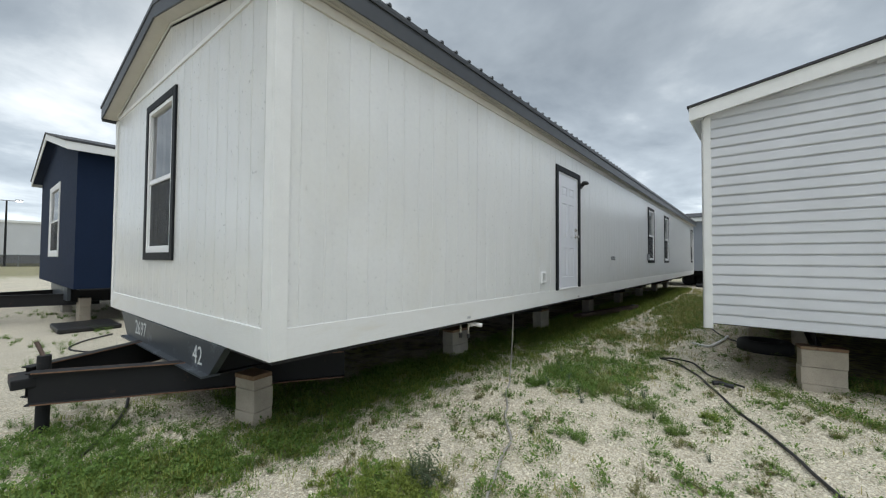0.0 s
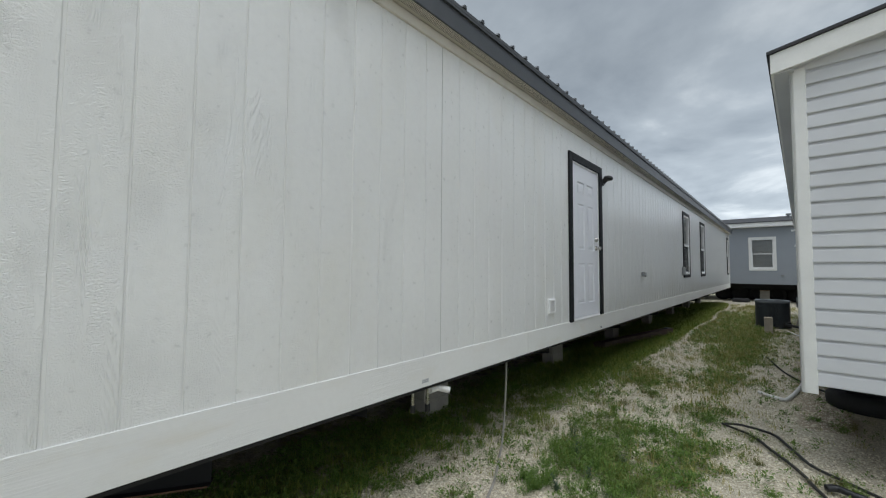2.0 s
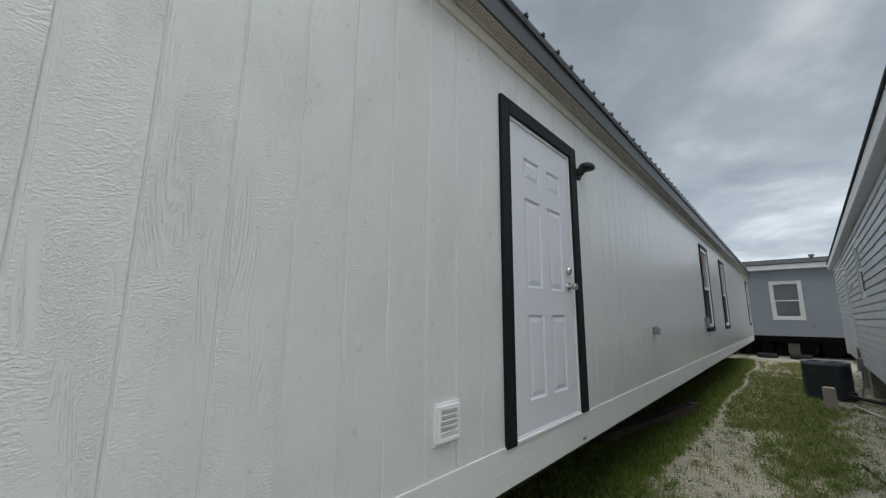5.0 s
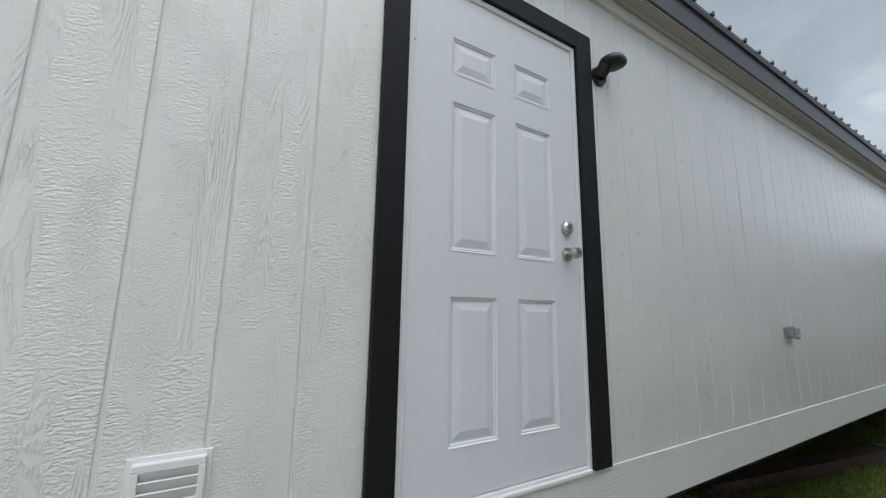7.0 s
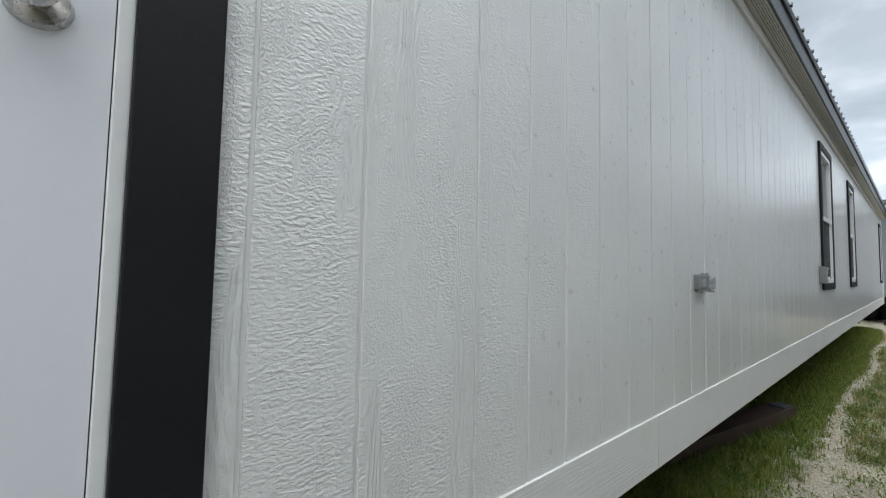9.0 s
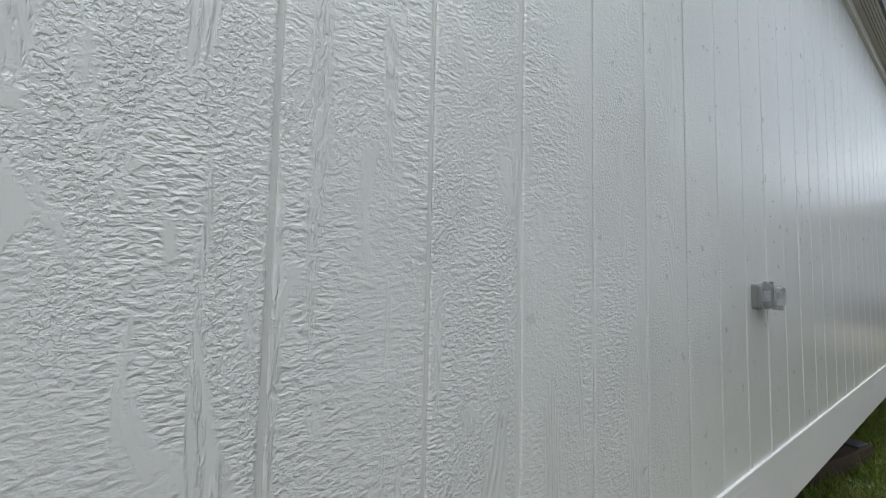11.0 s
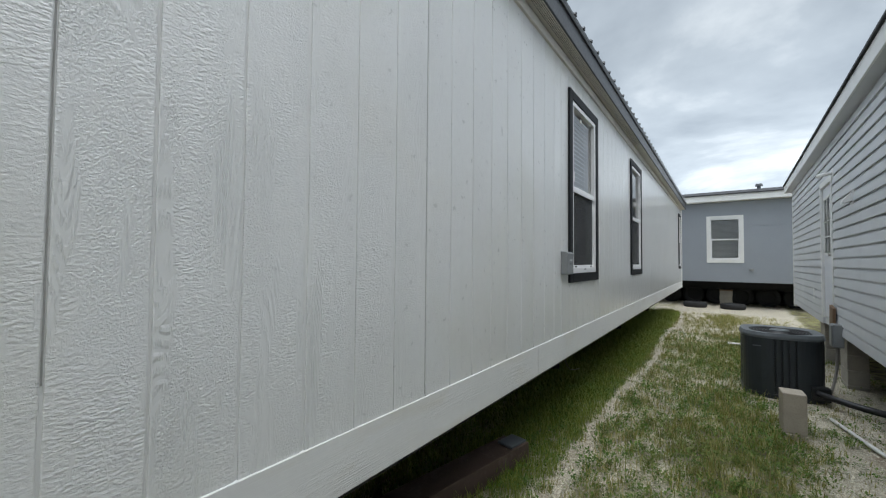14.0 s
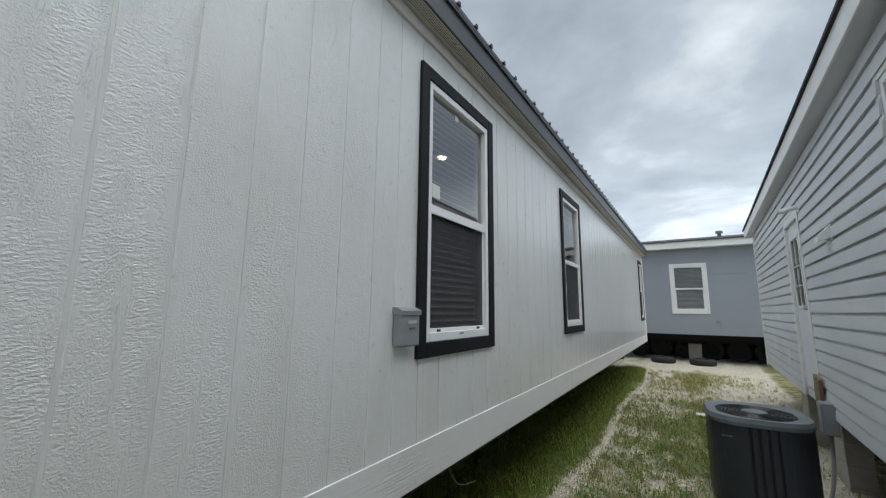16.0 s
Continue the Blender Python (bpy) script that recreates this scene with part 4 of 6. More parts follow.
def corner_pier():
    p = thing("block_pier", "tan concrete block pier with a rusty plate under the home's corner", "pier", "piers", (-3.49, 3.20, 0.0), 11)
    for z0, z1, o in ((0.0, 0.190, 0.0), (0.193, 0.383, 0.006), (0.386, 0.470, -0.003)):
        part("block", box(-0.125 + o, 0.125 + o, -0.095, 0.095, z0, z1, 0.008), CMU_TAN, p)
    part("cap_plate", box(-0.13, 0.12, -0.10, 0.09, 0.470, 0.508, 0.004), WOOD_PLATE, p)


corner_pier()
for k, y in enumerate((3.32, 6.30, 9.35, 12.4, 15.5, 18.6, 21.7, 24.6)):
    if k:
        pier((-3.58, y, 0.05), 2, 90, CMU, "weathered gray concrete block pier under the home", 1)
    pier((-5.71, y, 0.05), 2, 90, CMU, "weathered gray concrete block pier under the home", 1)


# ---- the pale gray home with vinyl lap siding ----
RX, RY, RB, RT, RLEN, RWID = -0.475, 7.40, 0.767, 3.312, 15.56, 8.4
lap_home = thing("lap_sided_home", "pale gray manufactured home with vinyl lap siding and white trim", "house", at=(RX, RY, 0), turn=-1.56)
RDOOR = (10.98, 11.81, 0.86, 2.80)      # along the wall, local y
RWINDOWS = [(1.49, 2.20, 1.47, 3.05), (7.68, 8.44, 2.14, 3.03)]
LAP = 0.1212


def lap_profile(length, z0, z1):
    """Two clapboard faces with a shadowed butt, as a strip along x, facing -y."""
    h = z1 - z0
    pts = [(0.0, z0), (-0.014, z0 + 0.001), (-0.029, z0 - 0.006), (-0.030, z0 + 0.004), (-0.023, z0 + h * 0.72), (-0.011, z0 + h * 0.86), (-0.006, z1), (0.0, z1)]
    return prism(pts, "x", 0, length)


def lap_wall(parent, name, length, m, holes, z0, z1, top=None):
    """A wall of horizontal laps, cut round its openings; local x runs along the wall, -y faces out."""
    bm = bmesh.new()
    cuts = sorted({0.0, length, *[c for h in holes for c in h[:2]]})
    for a, b in zip(cuts, cuts[1:]):
        zs = [(h[2], h[3]) for h in holes if h[0] <= a + 1e-4 and b <= h[1] + 1e-4]
        for s0, s1 in cut_spans(z0, z1, zs):
            add_box(bm, a, b, 0.002, 0.10, s0, s1)
    wall = part(name, bm, LAP_WHITE, parent)
    wall.matrix_basis = m
    z = z0
    cache = {}
    while z < z1 - 0.01 or (top and z < top(None) - 0.03):
        zt = z + LAP
        row = [(0.0, length)] if not top or z < z1 else [top(z)]
        for lo, hi in row:
            hs = [(h[0], h[1]) for h in holes if h[2] < zt - 0.01 and h[3] > z + 0.01]
            for a, b in cut_spans(lo, hi, hs):
                key = round(b - a, 3)
                if key not in cache:
                    first = part("siding_lap", lap_profile(b - a, 0, LAP), LAP_WHITE, wall)
                    first.location = (a, 0, z)
                    cache[key] = first.data
                else:
                    share("siding_lap", cache[key], wall, pose(a, 0, z))
        z = zt
    return wall


def lap_house():
    side_m = Matrix.Translation((0, RLEN, 0)) @ Matrix.Rotation(radians(-90), 4, "Z")
    flip = lambda h: (RLEN - h[1], RLEN - h[0], h[2], h[3])
    lap_wall(lap_home, "side_wall", RLEN, side_m, [flip(h) for h in [RDOOR] + RWINDOWS], RB, RT)
    slope = 0.165

    def top(z):
        if z is None:
            return RT + slope * RWID / 2
        d = max(0.0, (z - RT) / slope)
        return (d, RWID - d)

    lap_wall(lap_home, "end_wall", RWID, Matrix.Identity(4), [], RB, RT, top)
    part("end_gable_panel", prism([(0.03, RT - 0.02), (RWID - 0.03, RT - 0.02), (RWID - 0.03, RT + 0.08), (RWID / 2, RT + 0.1 + slope * RWID / 2), (0.03, RT + 0.08)], "y", 0.003, 0.08), LAP_WHITE, lap_home)
    part("far_wall", box(0.05, RWID, RLEN - 0.08, RLEN, RB, RT), LAP_WHITE, lap_home)
    part("back_wall", box(RWID - 0.1, RWID, 0.1, RLEN - 0.1, RB, RT), LAP_WHITE, lap_home)
    part("underbelly", box(0.03, RWID, 0.03, RLEN - 0.02, RB - 0.02, RB + 0.0), UNDERSIDE, lap_home)
    part("room_partition", box(2.4, 2.5, 0.2, RLEN - 0.2, RB, RT), ROOM, lap_home)
    for y in (0.0, RLEN):
        part("corner_post", box(-0.030, 0.070, y - 0.030, y + 0.005, RB - 0.075, RT + 0.02, 0.006), WHITE_TRIM, lap_home)
        part("corner_post", box(-0.030, 0.0, y - 0.03 - 0.06 * (y > 1), y + 0.075 - 0.06 * (y > 1), RB - 0.075, RT + 0.02, 0.006), WHITE_TRIM, lap_home)
    # roof with deep eave
    xe, ze = -0.125, RT + 0.062
    part("soffit", box(xe, 0.0, -0.10, RLEN + 0.25, RT - 0.005, RT + 0.012), LAP_WHITE, lap_home)
    part("fascia", box(xe - 0.018, xe, -0.115, RLEN + 0.27, RT - 0.01, ze + 0.09, 0.004), WHITE_TRIM, lap_home)
    for s in (0, 1):
        f = (lambda x: x) if s == 0 else (lambda x: RWID - x)
        zr = ze + 0.09 + slope * (RWID / 2 + 0.2)
        part("roof_slope", prism([(f(xe - 0.04), ze + 0.09), (RWID / 2, zr), (RWID / 2, zr + 0.03), (f(xe - 0.04), ze + 0.115)], "y", -0.155, RLEN + 0.3), SHINGLE, lap_home)
        part("rake_fascia", prism([(f(xe - 0.018), RT - 0.012), (RWID / 2, zr - 0.165), (RWID / 2, zr - 0.003), (f(xe - 0.018), ze + 0.088)], "y", -0.136, -0.116), WHITE_TRIM, lap_home)
        part("rake_soffit", prism([(f(xe), RT + 0.014), (RWID / 2, zr - 0.155), (RWID / 2, zr - 0.140), (f(xe), RT + 0.029)], "y", -0.115, 0.02), LAP_WHITE, lap_home)
    # door: white, half light with bars of muntins
    a, b, c, d = RDOOR
    door = part("door", box(-0.004, 0.05, a + 0.03, b - 0.03, c + 0.02, d - 0.03, 0.004), DOOR_WHITE, lap_home, "white entrance door with a tall divided light, closed")
    bm = bmesh.new()
    for q in ((a - 0.05, a + 0.028, c, d + 0.05), (b - 0.028, b + 0.05, c, d + 0.05), (a + 0.028, b - 0.028, d - 0.028, d + 0.05)):
        add_box(bm, -0.035, 0.06, q[0], q[1], q[2], q[3], 0.004)
    part("door_casing", bm, WHITE_TRIM, door)
    la, lb, lc, ld = a + 0.20, b - 0.20, c + 0.95, d - 0.22
    part("door_light", box(-0.012, -0.006, la, lb, lc, ld), GLASS, door)
    bm = bmesh.new()
    for q in ((la - 0.03, la, lc - 0.03, ld + 0.03), (lb, lb + 0.03, lc - 0.03, ld + 0.03), (la, lb, lc - 0.03, lc), (la, lb, ld, ld + 0.03),
              ((la + lb) / 2 - 0.006, (la + lb) / 2 + 0.006, lc, ld), (la, lb, lc + 0.22, lc + 0.232), (la, lb, lc + 0.44, lc + 0.452)):
        add_box(bm, -0.022, -0.005, q[0], q[1], q[2], q[3], 0.002)
    part("light_frame", bm, WHITE_TRIM, door)
    part("door_knob", cyl((-0.004, a + 0.09, c + 0.92), (-0.06, a + 0.09, c + 0.92), 0.026, 0.022, 16), NICKEL, door)
    part("deadbolt", cyl((-0.004, a + 0.09, c + 1.05), (-0.03, a + 0.09, c + 1.05), 0.026, 0.02, 16), NICKEL, door)
    for a, b, c, d in RWINDOWS:
        add_window(lap_home, "window", Matrix.Translation((0, b, c)) @ Matrix.Rotation(radians(-90), 4, "Z"), b - a, d - c, WHITE_TRIM, 0.06, "white-framed single-hung window in lap siding", slats=False)
    for x in (1.0, 3.6):
        i_beam("chassis_beam", (x, 0.3, RB - 0.20), (x, RLEN - 0.3, RB - 0.20), 0.18, 0.10, CHASSIS, lap_home)


lap_house()


def local(ob, p):
    return ob.matrix_basis @ Vector(p)


def lap_piers():
    for k, y in enumerate((0.48, 3.66, 6.76, 9.56, 12.86, 15.26)):
        for x in (1.0, 3.6):
            w = local(lap_home, (x, y, 0))
            if k == 0:
                w = local(lap_home, (x + 0.045, 0.33, 0))
            pier((w.x, w.y, -0.05), 3, 8 if k == 0 else 89, CMU_TAN, "tan concrete block pier under the lap-sided home", 1, group="piers of the lap-sided home")
    for y in (12.61, 11.04):
        w = local(lap_home, (0.16, y, 0))
        pier((w.x, w.y, -0.09), 4, 89, CMU, "stained concrete block pier at the home's edge", 1, cap=False, group="piers of the lap-sided home")


lap_piers()


# ---- the blue-gray home across the end of the lane ----
def far_house():
    h = thing("blue_gray_home", "blue-gray manufactured home with white window and dark shingle roof", "house", at=(0, 28.3, 0))
    x0, x1, zb, zt = -14.0, 12.0, 0.98, 3.86
    wins = [(-1.74, -0.86, 1.76, 3.26), (-9.2, -8.3, 1.76, 3.26), (5.2, 6.1, 1.76, 3.26)]
    bm = bmesh.new()
    cuts = sorted({x0, x1, *[c for w in wins for c in w[:2]]})
    for a, b in zip(cuts, cuts[1:]):
        zs = [(w[2], w[3]) for w in wins if w[0] <= a + 1e-4 and b <= w[1] + 1e-4]
        for s0, s1 in cut_spans(zb, zt, zs):
            add_box(bm, a, b, 0.012, 0.12, s0, s1)
    wall = part("front_wall", bm, FAR_GRAY, h)
    x = x0
    while x < x1 - 0.01:                      # large smooth sheets with a seam at two thirds of the height
        for za, zc in ((zb, 2.955), (2.967, zt)):
            bm = bmesh.new()
            e = min(x + 2.44, x1)
            cs = sorted({x + 0.003, e - 0.003, *[c for w in wins for c in w[:2] if x + 0.003 < c < e - 0.003]})
            for a, b in zip(cs, cs[1:]):
                zs = [(w[2], w[3]) for w in wins if w[0] <= a + 1e-4 and b <= w[1] + 1e-4]
                for s0, s1 in cut_spans(za, zc, zs):
                    add_box(bm, a, b, 0.0, 0.012, s0, s1)
            part("wall_sheet", bm, FAR_GRAY, wall)
        x += 2.44
    part("back_wall", box(x0, x1, 4.5, 4.6, zb, zt), FAR_GRAY, h)
    for x in (x0, x1 - 0.1):
        part("end_wall", box(x, x + 0.1, 0.12, 4.5, zb, zt), FAR_GRAY, h)
    part("room_partition", box(x0 + 0.2, x1 - 0.2, 1.6, 1.7, zb, zt), ROOM, h)
    part("underbelly", box(x0, x1, 0.02, 4.5, zb - 0.03, zb - 0.004), UNDERSIDE, h)
    part("fascia", box(x0 - 0.3, x1 + 0.3, -0.32, -0.30, zt - 0.0, zt + 0.22, 0.004), WHITE_TRIM, h)
    part("soffit", box(x0 - 0.3, x1 + 0.3, -0.30, 0.0, zt + 0.002, zt + 0.02), WHITE_TRIM, h)
    part("roof_slope", prism([(-0.36, zt + 0.22), (2.3, zt + 0.70), (2.3, zt + 0.74), (-0.36, zt + 0.25)], "x", x0 - 0.35, x1 + 0.35), SHINGLE, h)
    part("roof_slope", prism([(4.96, zt + 0.22), (2.3, zt + 0.70), (2.3, zt + 0.74), (4.96, zt + 0.25)], "x", x0 - 0.35, x1 + 0.35), SHINGLE, h)
    bm = cyl((-0.25, 1.2, zt + 0.45), (-0.25, 1.2, zt + 0.68), 0.06, seg=14)
    add_cyl(bm, (-0.25, 1.2, zt + 0.66), (-0.25, 1.2, zt + 0.74), 0.12, 0.10, 14)
    part("roof_vent", bm, AC_TOP, h)
    for w in wins:
        add_window(h, "window", Matrix.Translation((w[0], 0, w[2])), w[1] - w[0], w[3] - w[2], WHITE_TRIM, 0.10, "white-trimmed single-hung window with blinds", screen=False, glass=GLASS_CLEAR)
    for y in (0.9, 3.2):
        i_beam("chassis_beam", (x0 + 0.3, y, zb - 0.31), (x1 - 0.3, y, zb - 0.31), 0.28, 0.12, CHASSIS, h)
    return h


far_house()
for x in (-10.2, -7.4, -4.3, -1.28, 1.8, 4.6):
    pier((x, 29.2, 0.03), 3, 0, CMU, "gray concrete block pier under the far home", 1, group="piers of the far home")


def wheel(at, turn, flat, label):
    w = thing("tyre", label, "tyre", "loose tyres", at, turn)
    bm = bmesh.new()
    prof = [(0.20, -0.09), (0.24, -0.10), (0.33, -0.095), (0.36, -0.06), (0.365, 0.0), (0.36, 0.06), (0.33, 0.095), (0.24, 0.10), (0.20, 0.09)]
    n = 28
    rings = []
    for i in range(n):
        a = 2 * math.pi * i / n
        ca, sa = math.cos(a), math.sin(a)
        rings.append([bm.verts.new((r * ca, r * sa, d + 0.1) if flat else (r * ca, d, r * sa + 0.36)) for r, d in prof])
    for i in range(n):
        for k in range(len(prof)):
            bm.faces.new((rings[i][k], rings[(i + 1) % n][k], rings[(i + 1) % n][(k + 1) % len(prof)], rings[i][(k + 1) % len(prof)]))
    bmesh.ops.recalc_face_normals(bm, faces=bm.faces)
    part("tread", bm, TYRE, w, smooth=True)
    part("rim", cyl((0, 0, 0.08), (0, 0, 0.13), 0.205, seg=20) if flat else cyl((0, -0.03, 0.36), (0, 0.03, 0.36), 0.205, seg=20), TYRE, w)
    return w


for x in (-2.2, -1.1):
    wheel((x, 27.95, 0.04), 0, True, "black rubber tyre lying flat before the far home")
for row, (y, s) in enumerate(((29.75, 0.0), (30.5, 0.38))):
    for k in range(6):
        wheel((-3.1 + 0.77 * k + s, y, 0.03), 0, False, "black tyre standing under the far home")
wheel((0.12, 9.75, 0.05), 20, True, "black rubber tyre lying under the lap-sided home")


# ---- the navy home, the lamp post and the warehouse behind ----
def navy_house():
    h = thing("navy_home", "navy blue manufactured home with white trim on block piers", "house", at=(-11.0, 2.95, 0))
    w, L, zb, zt = 6.2, 16.0, 0.85, 3.84
    zr = zt + 0.72
    part("side_wall", box(-0.1, 0.0, 0.1, L, zb, zt), NAVY, h)
    win = (-4.0, -2.4, 1.62, 3.30)
    bm = bmesh.new()
    for a, b in ((-w, win[0]), (win[0], win[1]), (win[1], 0.0)):
        for s0, s1 in cut_spans(zb, zt, [(win[2], win[3])] if a == win[0] else []):
            add_box(bm, a, b, 0.0, 0.1, s0, s1)
    wall = part("end_wall", bm, NAVY, h)
    part("gable_panel", prism([(-w, zt), (0, zt), (-w / 2, zr)], "y", 0.0, 0.08), NAVY, h)
    part("back_wall", box(-w, -w + 0.1, 0.1, L, zb, zt), NAVY, h)
    part("far_wall", box(-w + 0.1, -0.1, L - 0.1, L, zb, zt), NAVY, h)
    part("room_partition", box(-w + 0.2, -0.2, 1.5, 1.6, zb, zt), ROOM, h)
    for s in (1, -1):
        f = (lambda v: v) if s > 0 else (lambda v: -w - v)
        part("roof_slope", prism([(f(0.30), zt + 0.02), (-w / 2, zr + 0.12), (-w / 2, zr + 0.16), (f(0.30), zt + 0.06)], "y", -0.24, L + 0.3), SHINGLE, h)
        part("rake_fascia", prism([(f(0.28), zt - 0.13), (-w / 2, zr - 0.04), (-w / 2, zr + 0.118), (f(0.28), zt + 0.02)], "y", -0.22, -0.20), WHITE_TRIM, h)
        part("rake_soffit", prism([(f(0.28), zt - 0.05), (-w / 2, zr + 0.0), (-w / 2, zr + 0.02), (f(0.28), zt - 0.03)], "y", -0.199, 0.02), NAVY, h)
        xs = sorted((f(0.27), f(0.29)))
        part("eave_fascia", box(xs[0], xs[1], -0.2, L + 0.28, zt - 0.14, zt + 0.02), WHITE_TRIM, h)
    add_window(h, "window", Matrix.Translation((win[0], 0, win[2])), win[1] - win[0], win[3] - win[2], WHITE_TRIM, 0.09, "white-trimmed single-hung window on the navy end wall", slats=False)
    part("front_crossmember", box(-3.4, -0.8, 0.0, 0.06, 0.55, 0.84), GALV, h)
    part("underbelly", box(-w, 0, 0.1, L, zb - 0.03, zb - 0.004), UNDERSIDE, h)
    i_beam("chassis_beam", (-1.0, 0.1, 0.50), (-1.0, L, 0.50), 0.30, 0.12, CHASSIS, h)
    i_beam("chassis_beam", (-3.4, 0.1, 0.50), (-3.4, L, 0.50), 0.30, 0.12, CHASSIS, h)
    i_beam("tongue_beam", (-1.1, 0.6, 0.42), (-2.1, -2.2, 0.42), 0.26, 0.10, CHASSIS, h)
    i_beam("tongue_beam", (-3.3, 0.6, 0.42), (-2.3, -2.2, 0.42), 0.26, 0.10, CHASSIS, h)
    part("jack_post", cyl((-2.2, -2.0, 0.08), (-2.2, -2.0, 0.95), 0.045, seg=14), CHASSIS, h)
    part("jack_crank", cyl((-2.2, -2.0, 0.93), (-1.75, -2.0, 0.95), 0.016, seg=10), RUST, h)


navy_house()
pier((-11.95, 3.25, 0.02), 3, 0, CMU_TAN, "tan concrete block pier under the navy home", 1, cap=False, group="piers of the navy home")
pier((-14.4, 3.25, 0.02), 2, 0, CMU, "gray concrete block pier under the navy home", 1, group="piers of the navy home")
tagged(part("black_pad", box(-11.3, -10.2, 2.65, 3.6, 0.06, 0.15, 0.02), BLACK), "flat black plastic pad lying on the gravel", "pad")


def backdrop():
    b = thing("warehouse", "long pale gray warehouse with flat roof far behind the fence", "building", at=(-132, 6, 0))
    part("wall", box(-6, 6, -60, 90, 0, 9.0), WAREHOUSE, b)
    part("parapet", box(-6.2, 6.2, -60.2, 90.2, 9.0, 9.5), WHITE_TRIM, b)
    part("raised_block", box(-6, 6, 9, 60, 9.5, 11.5), WAREHOUSE, b)
    f = thing("chain_link_fence", "gray chain-link fence at the lot's far edge", "fence", at=(-82, 0, 0))
    post = part("post", cyl((0, -30, 0.05), (0, -30, 1.85), 0.04, seg=8), AC_TOP, f)
    for i in range(1, 21):
        share("post", post.data, f, pose(0, 3.0 * i, 0))
    part("mesh_fabric", box(-0.006, 0.006, -30, 30, 0.1, 1.75), SCREEN, f)
    part("top_rail", cyl((0, -30, 1.78), (0, 30, 1.78), 0.025, seg=8), AC_TOP, f)
    for y in (5.0,):
        p = thing("lot_lamp_post", "tall dark lamp post with two lit heads", "lamp post", at=(-90, y, 0))
        part("pole", cyl((0, 0, 0.02), (0, 0, 10.3), 0.16, 0.10, 12), CHASSIS, p)
        part("arm", box(-0.03, 0.03, -1.4, 1.4, 10.2, 10.3), CHASSIS, p)
        for s in (-1, 1):
            m = Mat("lamp_lens")
            m.b.inputs["Emission Color"].default_value = (1, 1, 1, 1)
            m.b.inputs["Emission Strength"].default_value = 6.0
            head = part("lamp_head", box(-0.3, 0.3, s * 0.9, s * 1.7, 10.3, 10.5, 0.02), AC_TOP, p)
            part("lens", box(-0.31, 0.31, min(s * 0.95, s * 1.65), max(s * 0.95, s * 1.65), 10.2, 10.298), m.m, head)


def roadside_sign():
    o = thing("roadside_sign", "tall red and white roadside sign on two poles far away", "sign", at=(13.0, 130, 0))
    for x in (-1.0, 1.0):
        part("pole", cyl((x, 0, 0.02), (x, 0, 16.6), 0.16, seg=12), AC_TOP, o)
    board = part("board", box(-1.6, 1.6, -0.2, 0.2, 16.4, 19.6, 0.03), RED, o)
    for z, w in ((17.6, 1.1), (18.2, 0.8)):
        part("print_bar", box(-w, w, -0.23, -0.205, z, z + 0.28), VINYL, board)


backdrop()
roadside_sign()


# ---- fixtures on the white home ----
def outlet():
    o = thing("outdoor_outlet", "gray weatherproof outlet box with clear bubble cover", "outlet", at=(XW, 10.575, 1.546))
    part("box", box(-0.002, 0.022, 0, 0.145, -0.005, 0.085, 0.006), GRAY_BOX, o)
    part("receptacle", box(0.022, 0.029, 0.030, 0.108, 0.020, 0.060, 0.002), RECEPT, o)
    for y in (0.042, 0.088):
        for z in (0.031, 0.046):
            part("slot", box(0.029, 0.0298, y, y + 0.009, z, z + 0.0025), BLACK, o)

    def loop(y0, y1, z0, z1, r, x):
        return [(x, cy + r * math.cos(radians(a0 + 18 * k)), cz + r * math.sin(radians(a0 + 18 * k))) for cy, cz, a0 in ((y1 - r, z1 - r, 0), (y0 + r, z1 - r, 90), (y0 + r, z0 + r, 180), (y1 - r, z0 + r, 270)) for k in range(6)]

    def shell_of(loops):
        bm = bmesh.new()
        rs = [[bm.verts.new(p) for p in q] for q in loops]
        for p, q in zip(rs, rs[1:]):
            for k in range(len(p)):
                bm.faces.new((p[k], p[(k + 1) % len(p)], q[(k + 1) % len(p)], q[k]))
        bmesh.ops.recalc_face_normals(bm, faces=bm.faces)
        return bm

    part("cover_rim", shell_of([loop(-0.004, 0.149, -0.009, 0.089, 0.020, 0.020), loop(-0.004, 0.149, -0.009, 0.089, 0.020, 0.030), loop(0.004, 0.141, -0.001, 0.081, 0.016, 0.031), loop(0.004, 0.141, -0.001, 0.081, 0.016, 0.020)]), GRAY_BOX, o)
    c = part("bubble_cover", shell_of([loop(0.004, 0.141, -0.001, 0.081, 0.016, 0.030), loop(0.008, 0.137, 0.003, 0.077, 0.014, 0.062), loop(0.014, 0.131, 0.009, 0.071, 0.010, 0.066)]), CLEAR, o)
    bm = bmesh.new()
    bm.faces.new([bm.verts.new(p) for p in loop(0.014, 0.131, 0.009, 0.071, 0.010, 0.066)])
    w = part("cover_face", bm, GLASS_CLEAR, o)
    c.visible_shadow = w.visible_shadow = False
    for y in (0.035, 0.105):
        part("hinge", cyl((0.030, y, 0.090), (0.030, y + 0.018, 0.090), 0.006, seg=10), GRAY_BOX, o)
    o.scale = (0.9, 0.86, 0.86)
    part("latch", box(0.026, 0.058, 0.128, 0.148, -0.014, 0.002, 0.003), CLEAR, o)


